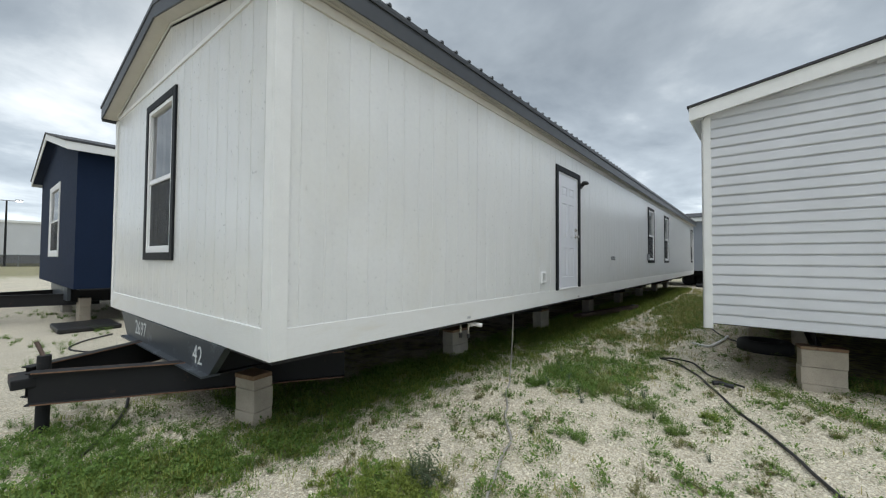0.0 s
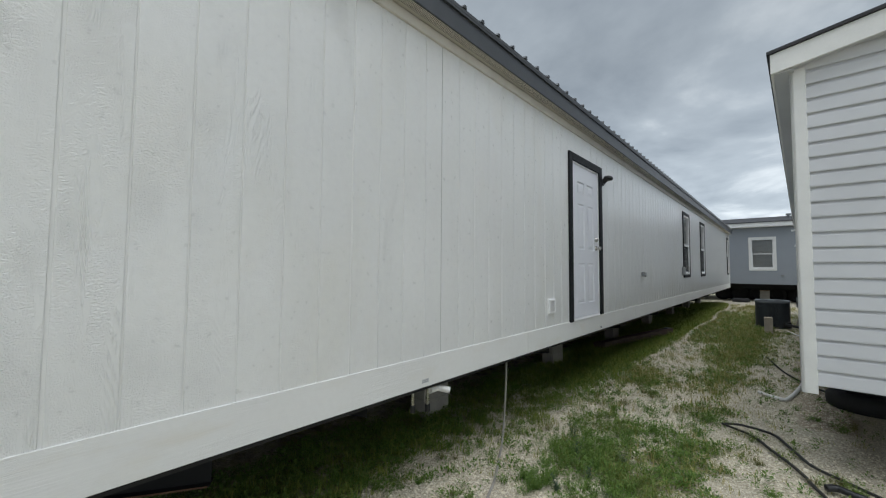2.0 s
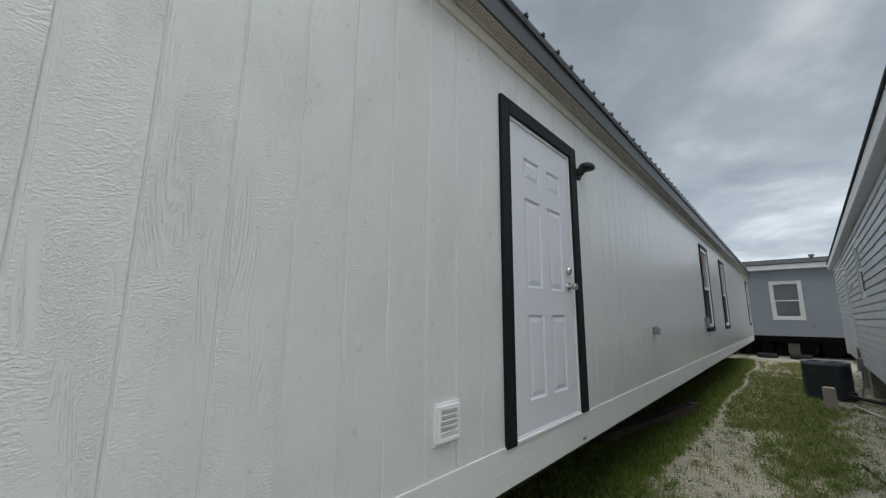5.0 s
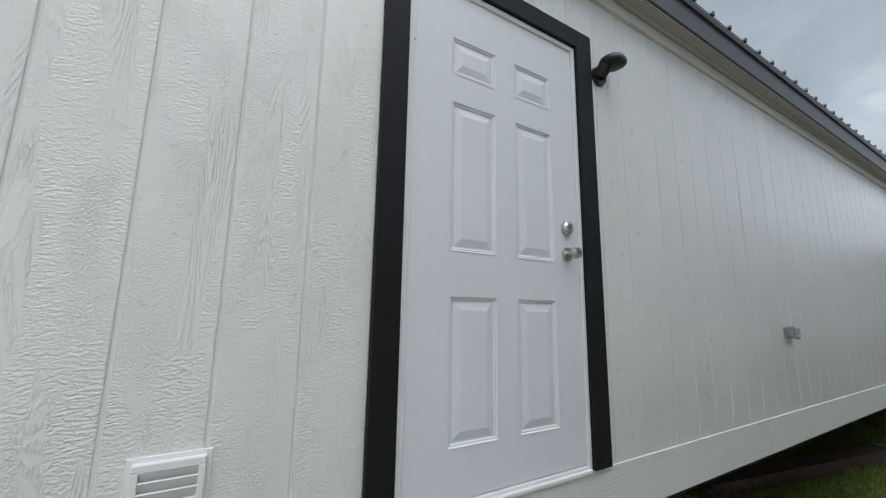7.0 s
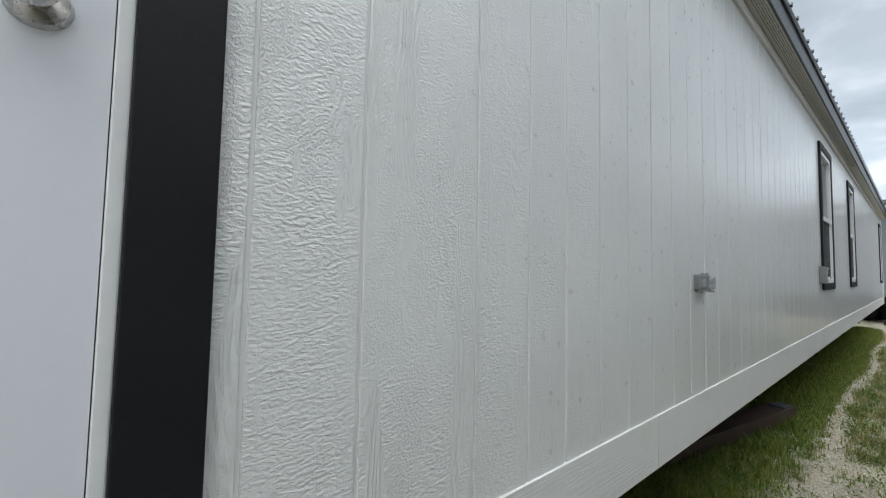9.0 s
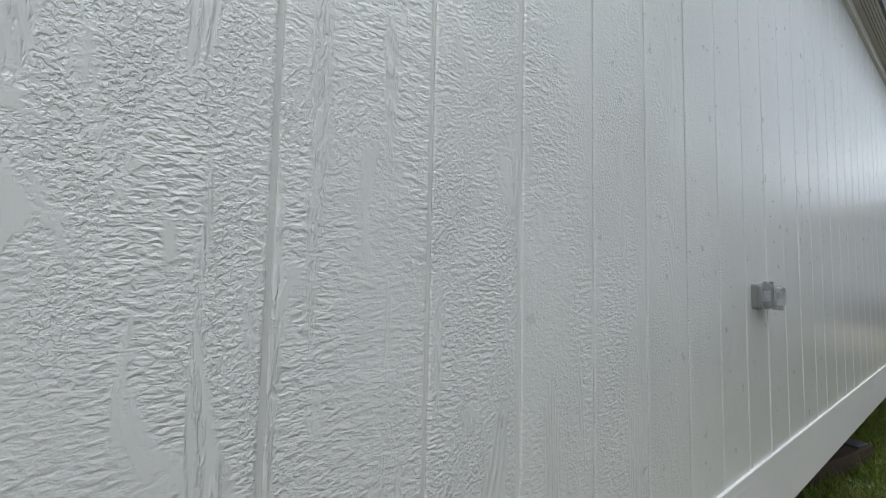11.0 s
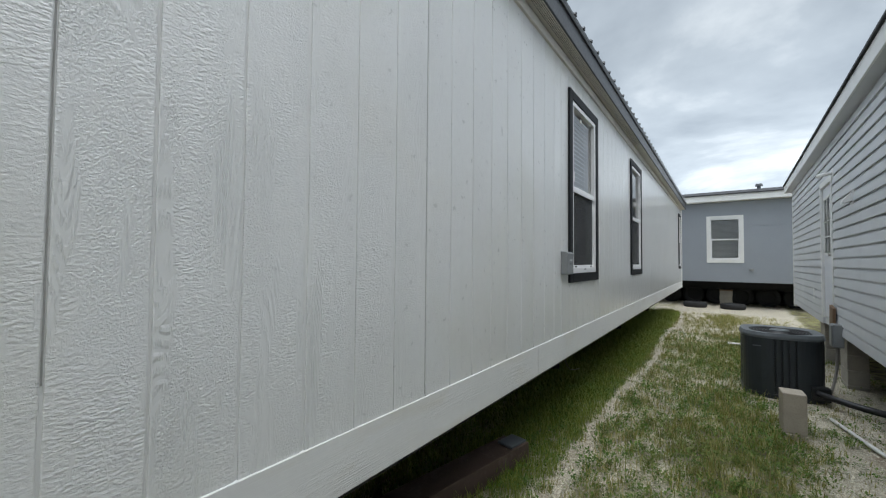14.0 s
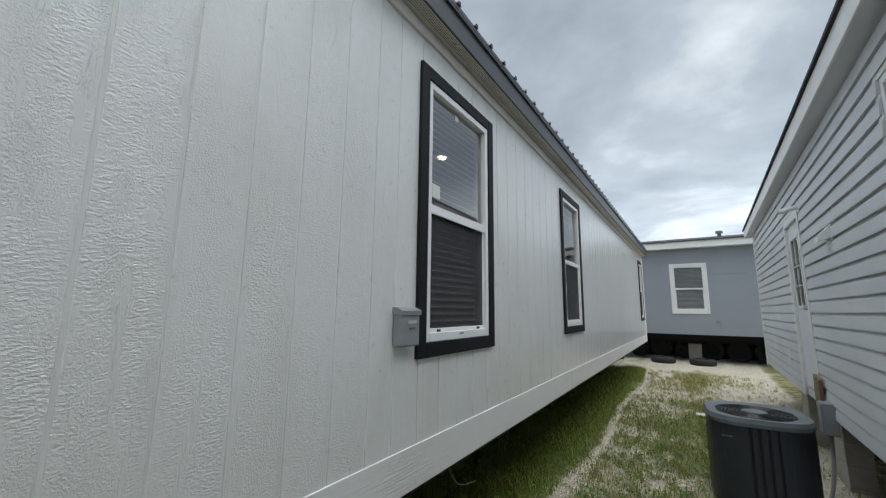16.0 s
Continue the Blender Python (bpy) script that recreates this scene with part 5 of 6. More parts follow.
def porch_lamp():
    o = thing("porch_light", "black barn-style wall light beside the door", "wall lamp", at=(XW, 8.645, 2.925))
    part("back_plate", cyl((0.0, 0, -0.03), (0.016, 0, -0.03), 0.052, 0.048, 28), BLACK, o)
    part("neck", cyl((0.010, 0, -0.03), (0.055, 0, 0.015), 0.034, 0.036, 20), BLACK, o)
    # long rounded hood that looks out and slightly down
    bm = bmesh.new()
    n, rings = 20, []
    for u, r in ((-0.030, 0.012), (-0.022, 0.030), (0.0, 0.041), (0.03, 0.043), (0.055, 0.040), (0.075, 0.032), (0.086, 0.020), (0.090, 0.006)):
        rings.append([bm.verts.new((0.042 + u, 0.030 + r * 1.5 * math.cos(a), 0.024 - u * 0.10 + r * (1.0 if math.sin(a) > 0 else 0.75) * math.sin(a))) for a in (2 * math.pi * k / n for k in range(n))])
    for p, q in zip(rings, rings[1:]):
        for k in range(n):
            bm.faces.new((p[k], p[(k + 1) % n], q[(k + 1) % n], q[k]))
    bm.faces.new(rings[0])
    bm.faces.new(rings[-1][::-1])
    bmesh.ops.recalc_face_normals(bm, faces=bm.faces)
    part("hood", bm, BLACK, o, smooth=True)
    part("lens", cyl((0.07, 0.03, 0.006), (0.07, 0.03, -0.004), 0.030, 0.026, 18), CHARCOAL, o)


def wall_vent():
    o = thing("louvre_vent", "small white louvred wall vent beside the door", "vent", at=(XW, 6.932, 1.188))
    o.scale = (1, 0.85, 0.92)
    bm = bmesh.new()
    for a, b, c, d in ((0, 0.168, 0, 0.018), (0, 0.168, 0.146, 0.164), (0, 0.018, 0.018, 0.146), (0.150, 0.168, 0.018, 0.146)):
        add_box(bm, -0.002, 0.022, a, b, c, d, 0.003)
    part("frame", bm, VINYL, o)
    part("flange", box(-0.002, 0.006, -0.014, 0.182, -0.012, 0.176, 0.002), VINYL, o)
    for k in range(5):
        bm = box(-0.002, 0.002, 0.016, 0.152, -0.015, 0.015)
        bmesh.ops.transform(bm, matrix=Matrix.Translation((0.013, 0, 0.033 + 0.0255 * k)) @ Matrix.Rotation(radians(32), 4, "Y"), verts=bm.verts)
        part("slat", bm, VINYL, o)


def phone_box():
    o = thing("utility_box", "small gray utility box fixed beside the window", "junction box", at=(XW, 14.30, 1.545))
    o.scale = (1, 1.2, 0.96)
    part("body", box(-0.002, 0.055, 0, 0.125, 0, 0.165, 0.008), GRAY_BOX, o)
    part("lid", prism([(-0.002, 0.163), (0.060, 0.157), (0.062, 0.180), (0.03, 0.196), (-0.002, 0.198)], "y", -0.004, 0.129), GRAY_BOX, o)
    part("label_plate", box(0.055, 0.0565, 0.045, 0.10, 0.115, 0.130), RECEPT, o)
    part("latch", box(0.055, 0.059, 0.05, 0.09, 0.085, 0.097, 0.002), AC_TOP, o)


def water_inlet():
    o = thing("water_inlet", "white plastic water valve hanging under the wall's edge", "valve", at=(XW - 0.06, 5.22, 0.80))
    part("pipe", cyl((0, 0, 0.055), (0, 0, -0.03), 0.016, seg=12), NICKEL, o)
    part("valve_body", cyl((0, -0.05, -0.02), (0, 0.06, -0.02), 0.022, seg=14), PVC, o)
    part("spout", cyl((0.0, 0.04, -0.02), (0.075, 0.09, -0.035), 0.022, 0.024, 14), PVC, o)
    part("handle", cyl((0, -0.05, 0.0), (0, -0.05, 0.045), 0.014, seg=10), NICKEL, o)
    for y, l in ((-0.2, 0.14), (-0.05, 0.17)):
        w = thing("stub_pipe", "short capped drain pipe under the wall's edge", "pipe", at=(XW - 0.08, 5.22 + y, 0.85))
        part("tube", cyl((0, 0, 0), (0, 0, -l), 0.012, seg=10), NICKEL, w)
        part("cap", cyl((0, 0, -l), (0, 0, -l - 0.05), 0.02, seg=10), BLACK, w)


outlet()
porch_lamp()
wall_vent()
phone_box()
water_inlet()


def band_tag(y, z, words):
    """A small printed tag on the bottom band."""
    o = thing("printed_tag", "small pale printed tag on the bottom band", "tag", "tags on the band", at=(XW + 0.0075, y, z))
    part("plate", box(0, 0.0012, -0.034, 0.034, -0.014, 0.014, 0.0004), RECEPT, o)
    if words:
        text_part("words", words, 0.017, pose(0.0014, -0.028, -0.006, 90, 0, 90), BLACK, o)
    else:
        for k in (-0.005, 0.005):
            part("print_line", box(0.0012, 0.0018, -0.026, 0.026, k - 0.002, k + 0.002), GRAY_BOX, o)


band_tag(8.49, 0.880, "BLOCK")
band_tag(5.055, 0.886, "")


# ---- fixtures on the lap-sided home ----
def lap_fixtures():
    w = local(lap_home, (-0.004, 9.76, 2.30))
    v = thing("dryer_vent", "white hooded exhaust vent on lap siding", "vent", at=w, turn=-1.5)
    part("plate", box(-0.02, 0.0, 0, 0.20, 0, 0.20, 0.004), VINYL, v)
    part("hood", prism([(-0.02, 0.05), (-0.10, 0.02), (-0.10, 0.06), (-0.02, 0.15)], "y", 0.03, 0.17), VINYL, v)
    w = local(lap_home, (0.0, 10.88, 2.86))
    l = thing("wall_light", "small white motion light beside the door", "wall lamp", at=w, turn=-1.5)
    part("base", box(-0.03, 0.0, -0.05, 0.05, -0.06, 0.06, 0.008), VINYL, l)
    part("arm", cyl((-0.02, 0, 0.0), (-0.16, 0.10, -0.02), 0.022, 0.03, 14), VINYL, l)
    w = local(lap_home, (-0.01, 10.48, 0.74))
    d = thing("disconnect_box", "gray electrical disconnect box under the siding edge", "junction box", at=w, turn=-1.5)
    part("body", box(-0.10, 0.0, 0, 0.17, -0.12, 0.16, 0.008), GRAY_BOX, d)
    part("cover", box(-0.112, -0.10, 0.008, 0.162, -0.11, 0.15, 0.006), GRAY_BOX, d)
    tube("conduit", [(-0.05, 0.08, -0.12), (-0.06, 0.07, -0.35), (-0.10, -0.02, -0.55), (-0.16, -0.12, -0.70)], 0.016, CABLE_GRAY, d)
    w = local(lap_home, (-0.04, 10.78, 0.86))
    p = thing("loose_panel", "brown weathered board hanging by the door sill", "board", at=w, turn=-1.5)
    bm = box(-0.03, 0.0, 0, 0.22, -0.12, 0.22, 0.004)
    bmesh.ops.transform(bm, matrix=Matrix.Rotation(radians(8), 4, "X"), verts=bm.verts)
    part("board", bm, WOOD_PLATE, p)
    w = local(lap_home, (-0.02, 12.56, 1.08))
    c = thing("cover_plate", "small white cover plate on the siding", "plate", at=w, turn=-1.5)
    part("plate", box(-0.01, 0.01, 0, 0.12, 0, 0.17, 0.004), VINYL, c)


lap_fixtures()


# ---- air conditioner and what lies by it ----
def condenser():
    o = thing("air_conditioner", "dark slate outdoor condenser unit with louvred sides on the grass", "air conditioner", at=(-0.83, 17.55, GZ), turn=3)
    h, s, r = 0.73, 0.375, 0.25

    def rounded(s, r, n=6):
        pts = []
        for cx, cy, a0 in ((s - r, s - r, 0), (-s + r, s - r, 90), (-s + r, -s + r, 180), (s - r, -s + r, 270)):
            for k in range(n + 1):
                a = radians(a0 + 90 * k / n)
                pts.append((cx + r * math.cos(a), cy + r * math.sin(a)))
        return pts

    part("base_pan", prism(rounded(s + 0.005, r), "z", 0.0, 0.05), AC_METAL, o)
    part("coil", prism(rounded(s - 0.03, r), "z", 0.05, h - 0.04), BLACK, o)
    for sx, sy in ((1, 1), (1, -1), (-1, 1), (-1, -1)):
        bm = bmesh.new()
        pts = []
        for k in range(9):
            a = radians(90 * k / 8)
            pts.append((sx * (s - r + r * math.cos(a)), sy * (s - r + r * math.sin(a))))
        inner = [(sx * (s - r + (r - 0.012) * math.cos(radians(90 * k / 8))), sy * (s - r + (r - 0.012) * math.sin(radians(90 * k / 8)))) for k in range(9)]
        part("corner_panel", prism(pts + inner[::-1], "z", 0.05, h - 0.02), AC_METAL, o)
    for side_i in range(4):
        rot = Matrix.Rotation(radians(90 * side_i), 4, "Z")
        for k in range(5):
            u = -s + r + (2 * s - 2 * r) * k / 4
            part("grille_rib", box(u - 0.022, u + 0.022, -s + 0.001, -s + 0.016, 0.05, h - 0.03, 0.005, turn=rot), AC_METAL, o)
        sl = box(-s + r, s - r, -s + 0.006, -s + 0.012, -0.004, 0.004, turn=rot)
        first = part("louvre", sl, AC_METAL, o)
        first.location = (0, 0, 0.07)
        for q in range(1, 34):
            share("louvre", first.data, o, pose(0, 0, 0.07 + 0.0195 * q))
    outer, hole = rounded(s + 0.012, r + 0.01), None
    bm = bmesh.new()                               # top rim with a round opening
    n = len(outer)
    ring_o = [bm.verts.new((x, y, h)) for x, y in outer]
    ring_t = [bm.verts.new((x * 0.97, y * 0.97, h + 0.035)) for x, y in outer]
    ring_b = [bm.verts.new((x, y, h - 0.03)) for x, y in outer]
    ring_i = [bm.verts.new((0.31 * x / math.hypot(x, y), 0.31 * y / math.hypot(x, y), h + 0.025)) for x, y in outer]
    ring_d = [bm.verts.new((0.30 * x / math.hypot(x, y), 0.30 * y / math.hypot(x, y), h - 0.02)) for x, y in outer]
    for p, q in ((ring_b, ring_o), (ring_o, ring_t), (ring_t, ring_i), (ring_i, ring_d)):
        for k in range(n):
            bm.faces.new((p[k], p[(k + 1) % n], q[(k + 1) % n], q[k]))
    bmesh.ops.recalc_face_normals(bm, faces=bm.faces)
    part("top_rim", bm, AC_TOP, o, "light gray metal top rim")
    part("fan_well", cyl((0, 0, h - 0.16), (0, 0, h - 0.14), 0.30, seg=28), BLACK, o)
    bm = bmesh.new()
    for r_ in (0.10, 0.13, 0.16, 0.19, 0.22, 0.25, 0.28, 0.305):
        m_ = 36
        for k in range(m_):
            a, b = 2 * math.pi * k / m_, 2 * math.pi * (k + 1) / m_
            add_cyl(bm, (r_ * math.cos(a), r_ * math.sin(a), h + 0.022), (r_ * math.cos(b), r_ * math.sin(b), h + 0.022), 0.0035, seg=4, caps=False)
    for k in range(20):
        a = 2 * math.pi * k / 20
        add_cyl(bm, (0.09 * math.cos(a), 0.09 * math.sin(a), h + 0.020), (0.31 * math.cos(a), 0.31 * math.sin(a), h + 0.020), 0.0035, seg=4)
    part("fan_guard", bm, BLACK, o)
    part("fan_hub", cyl((0, 0, h - 0.03), (0, 0, h + 0.034), 0.10, 0.095, 28), AC_TOP, o)
    for k in range(3):
        bm = box(0.08, 0.28, -0.07, 0.07, -0.003, 0.003, turn=Matrix.Translation((0, 0, h - 0.08)) @ Matrix.Rotation(radians(120 * k), 4, "Z") @ Matrix.Rotation(radians(22), 4, "X"))
        part("fan_blade", bm, BLACK, o)
    part("corner_strip", box(s - 0.012, s + 0.004, -s + r - 0.02, -s + r, 0.25, h - 0.08, 0.002), AC_TOP, o)
    part("rating_label", box(-0.30, -0.22, -s - 0.0005, -s + 0.001, 0.60, 0.612), AC_TOP, o)
    part("service_cover", box(s - 0.16, s + 0.004, -s - 0.012, -s + 0.1, 0.05, 0.20, 0.01), BLACK, o)


condenser()
blk = thing("upright_block", "tan concrete block standing on end in the grass", "block", at=(-0.885, 16.0, 0.02), turn=3)
part("block", box(-0.085, 0.085, -0.097, 0.097, 0.085, 0.45, 0.010), CMU_TAN, blk)
part("base_block", box(-0.088, 0.088, -0.10, 0.10, 0.0, 0.083, 0.008), CMU_TAN, blk)
line = thing("refrigerant_line", "black insulated pipe from the condenser to the home", "pipe")
tube("pipe", [(-0.55, 17.18, 0.20), (-0.30, 17.0, 0.17), (0.0, 16.9, 0.15), (0.5, 16.8, 0.16), (1.2, 16.6, 0.2)], 0.035, BLACK, line)
tagged(tube("pvc_pipe", [(-0.53, 16.64, 0.09), (-0.457, 16.36, 0.09), (-0.40, 16.11, 0.09), (-0.24, 15.5, 0.09)], 0.017, PVC), "white plastic pipe lying in the grass", "pipe")
tagged(tube("pvc_elbow", [(-0.40, 10.75, 0.09), (-0.46, 10.2, 0.09), (-0.56, 9.62, 0.09), (-0.62, 9.45, 0.09), (-0.74, 9.5, 0.09), (-0.86, 9.62, 0.09)], 0.022, PVC), "bent white plastic pipe lying on gravel", "pipe")

# steel beam lying under the wall
beam = thing("loose_steel_beam", "rusty brown steel beam lying in the grass under the home", "beam", at=(-2.63, 14.16, GZ), turn=0)


def loose_beam():
    d = Vector((-0.50, -2.65, 0)).normalized()
    ang = math.degrees(math.atan2(d.y, d.x))
    beam.matrix_basis = pose(-2.78, 14.10, GZ, 0, 0, ang)
    bm = bmesh.new()
    add_box(bm, 0, 3.2, -0.11, 0.11, 0.0, 0.14, 0.006)
    part("web", bm, RUST, beam)
    part("flange", box(0, 3.2, 0.111, 0.135, 0.0, 0.165, 0.004), RUST, beam)
    bm = bmesh.new()
    add_box(bm, -0.03, 0.16, -0.05, 0.09, 0.142, 0.162, 0.006)
    tagged(part("scrap_sheet", bm, AC_TOP), "crumpled gray scrap on the beam's end", "scrap").matrix_basis = pose(-2.78, 14.10, GZ + 0.0, 0, 0, ang)


loose_beam()

# cables and hoses on the ground
GC = GZ + 0.02
tagged(tube("gray_cable", [(-2.62, 6.35, 0.86), (-2.60, 6.30, 0.50), (-2.58, 6.22, 0.12), (-2.28, 5.65, GC), (-2.12, 5.28, GC + 0.01), (-1.92, 4.95, GC), (-1.80, 4.70, GC), (-1.55, 4.35, GC), (-1.48, 4.1, GC), (-1.30, 3.60, GC), (-1.15, 3.1, GC), (-0.9, 2.5, GC)], 0.010, CABLE_GRAY), "gray cable hanging from the home and trailing over gravel", "cable")
tagged(tube("black_cable", [(-1.10, 8.07, GC), (-0.98, 7.99, GC), (-0.84, 7.89, GC), (-0.72, 7.66, GC), (-0.60, 7.45, GC), (-0.51, 7.25, GC), (-0.46, 7.09, GC), (-0.36, 6.84, GC), (-0.28, 6.63, GC), (-0.21, 6.42, GC), (-0.11, 6.18, GC), (0.02, 5.92, GC), (0.14, 5.63, GC), (0.23, 5.40, GC), (0.29, 5.21, GC), (0.42, 4.9, GC), (0.6, 4.6, GC)], 0.012, CABLE_BLACK), "black cable snaking across the gravel", "cable")
tagged(tube("black_cable", [(-1.10, 8.07, GC), (-0.97, 8.12, GC + 0.01), (-0.82, 8.10, GC + 0.01), (-0.69, 8.06, GC), (-0.58, 7.80, GC), (-0.46, 7.51, GC), (-0.30, 7.36, GC), (-0.11, 7.21, GC)], 0.012, CABLE_BLACK), "black cable end lying on gravel", "cable")
tagged(tube("cable_plug", [(-0.40, 7.10, GC + 0.015), (-0.34, 7.13, GC + 0.02), (-0.27, 7.09, GC + 0.02), (-0.20, 7.08, GC + 0.015)], 0.026, BLACK), "thick black cable plug on gravel", "plug")
tagged(tube("dark_hose", [(-4.94, 2.62, GC + 0.02), (-4.75, 2.57, GC + 0.01), (-4.55, 2.50, GC), (-4.38, 2.43, GC), (-4.21, 2.34, GC), (-3.98, 2.22, GC), (-3.83, 2.13, GC), (-3.60, 2.06, GC), (-3.35, 1.9, GC)], 0.013, CABLE_BLACK), "dark hose in the grass by the hitch", "hose")
tagged(tube("black_cable", [(-0.85, 12.4, GC), (-0.70, 11.6, GC), (-0.55, 11.0, GC), (-0.35, 10.5, GC), (0.0, 10.0, GC), (0.4, 9.7, GC)], 0.012, CABLE_BLACK), "black cable lying along the lap-sided home", "cable")
tagged(tube("black_cable", [(-9.4, 3.3, GC), (-8.9, 2.8, GC), (-8.3, 2.6, GC), (-7.6, 2.9, GC)], 0.014, CABLE_BLACK), "black cable on gravel by the pad", "cable")


tagged(tube("hanging_wire", [(-2.80, 15.30, 0.84), (-2.79, 15.34, 0.62), (-2.75, 15.42, 0.48), (-2.70, 15.58, 0.46)], 0.004, CABLE_GRAY), "thin gray wire hanging from under the home", "wire")
tagged(part("paper_scrap", box(-1.32, -1.12, 20.45, 20.62, 0.10, 0.108, 0.002), PVC), "white paper scrap lying in the grass", "scrap")
small = thing("far_outlet", "small gray outlet box on the blue-gray wall", "outlet", at=(-0.62, 28.3, 1.39))
part("box", box(0, 0.12, -0.06, 0.0, 0, 0.08, 0.006), GRAY_BOX, small)


def ceiling_lamp():
    o = thing("ceiling_light", "round flush ceiling light, lit, inside the white home", "ceiling lamp", at=(-3.36, 16.08, ZT))
    part("base", cyl((0, 0, 0), (0, 0, -0.012), 0.095, 0.095, 24), VINYL, o)
    m = Mat("lit_diffuser")
    m.color((0.8, 0.75, 0.65))
    m.b.inputs["Emission Color"].default_value = (1.0, 0.82, 0.58, 1)
    m.b.inputs["Emission Strength"].default_value = 4.0
    part("diffuser", cyl((0, 0, -0.012), (0, 0, -0.022), 0.048, 0.042, 24), m.m, o)


ceiling_lamp()


# ---- pebbles, grass and weeds: past counting ----
def scatter_mesh(name, verts, faces, material, label, category):
    me = bpy.data.meshes.new(name)
    me.from_pydata(verts, [], faces)
    me.materials.append(material)
    return tagged(new(name, me), label, category, kind="stuff")


def pebbles(count):
    rng = random.Random(5)
    verts, faces = [], []
    while count:
        y = 1.2 + 17.0 * rng.random() ** 1.7 + min(0.0, rng.gauss(0, 0.5))
        x = rng.uniform(-4.6, 1.4) + rng.gauss(0, 0.5)
        if (x > -0.1 and y > 8.2) or rng.random() < cover(x, y) * 1.25 - 0.1 or (x < -3.5 and y > 4.0):
            continue
        count -= 1
        r = rng.uniform(0.005, 0.0115) * (1.5 if rng.random() < 0.08 else 1)
        a = rng.random() * 6.28
        sx, sy, sz = r * rng.uniform(0.8, 1.4), r * rng.uniform(0.6, 1.0), r * rng.uniform(0.5, 0.9)
        z = rise(x, y) + sz * 0.35
        i = len(verts)
        ca, sa = math.cos(a), math.sin(a)
        for u, v, w in ((1, 0, 0.1), (0.2, 1, -0.1), (-1, 0.3, 0.15), (-0.3, -1, -0.05), (0.25, 0.1, 1), (-0.1, -0.2, -1)):
            u, v, w = u * sx * rng.uniform(0.8, 1.2), v * sy * rng.uniform(0.8, 1.2), w * sz
            verts.append((x + u * ca - v * sa, y + u * sa + v * ca, z + w))
        for k in range(4):
            faces.append((i + k, i + (k + 1) % 4, i + 4))
            faces.append((i + (k + 1) % 4, i + k, i + 5))
    scatter_mesh("gravel", verts, faces, PEBBLE, "loose white limestone pebbles", "gravel")


def grass(count):
    rng = random.Random(8)
    verts, faces = [], []
    while count:
        y = 0.6 + 25.0 * rng.random() ** 1.35
        x = rng.uniform(-5.2, 1.6) if rng.random() < 0.8 else rng.gauss(-2.95, 0.35)
        if not -5.5 < x < 1.8 or (y < 2.6 and x < -4.9) or (x < -3.7 and y > 4.2) or (x > 0.2 and y > 8.2):
            continue
        c = cover(x, y)
        if rng.random() > (max(0.10, (c - 0.33) * 1.25) if y > 10 and x > -2.3 else max(0.045, (c - 0.26) * 1.6)):
            continue
        near = max(0.0, min(1.0, (9.5 - y) / 2))
        if rng.random() < 0.6 * near:
            continue
        tall = rng.uniform(0.03, 0.075) * (0.6 + 0.9 * c) * (1 - 0.25 * near)
        for _ in range(rng.randint(4, 8)):
            count -= 1
            px, py = x + rng.gauss(0, 0.022), y + rng.gauss(0, 0.022)
            h = tall * rng.uniform(0.6, 1.5)
            a = rng.random() * 6.28
            lean = h * rng.uniform(0.15, 0.8)
            w = rng.uniform(0.0016, 0.0034)
            ca, sa = math.cos(a), math.sin(a)
            z = rise(px, py) - 0.004
            i = len(verts)
            verts += [(px - w * sa, py + w * ca, z), (px + w * sa, py - w * ca, z),
                      (px + 0.4 * lean * ca - w * 0.8 * sa, py + 0.4 * lean * sa + w * 0.8 * ca, z + h * 0.62), (px + 0.4 * lean * ca + w * 0.8 * sa, py + 0.4 * lean * sa - w * 0.8 * ca, z + h * 0.62),
                      (px + lean * ca, py + lean * sa, z + h)]
            faces += [(i, i + 1, i + 3, i + 2), (i + 2, i + 3, i + 4)]
            if count <= 0:
                break
        count = max(count, 0)
    for name, mat, label, keep in (("grass", GRASS, "patchy low green grass with dry blades", lambda x: x >= -2.42),
                                   ("wall_grass", WALL_GRASS, "dense dark green grass along the home's drip edge", lambda x: x < -2.42)):
        vs, fs = [], []
        for i in range(0, len(verts), 5):            # five corners and two faces a blade
            if keep(verts[i][0]):
                k = len(vs)
                vs += verts[i:i + 5]
                fs += [(k, k + 1, k + 3, k + 2), (k + 2, k + 3, k + 4)]
        scatter_mesh(name, vs, fs, mat, label, "grass")


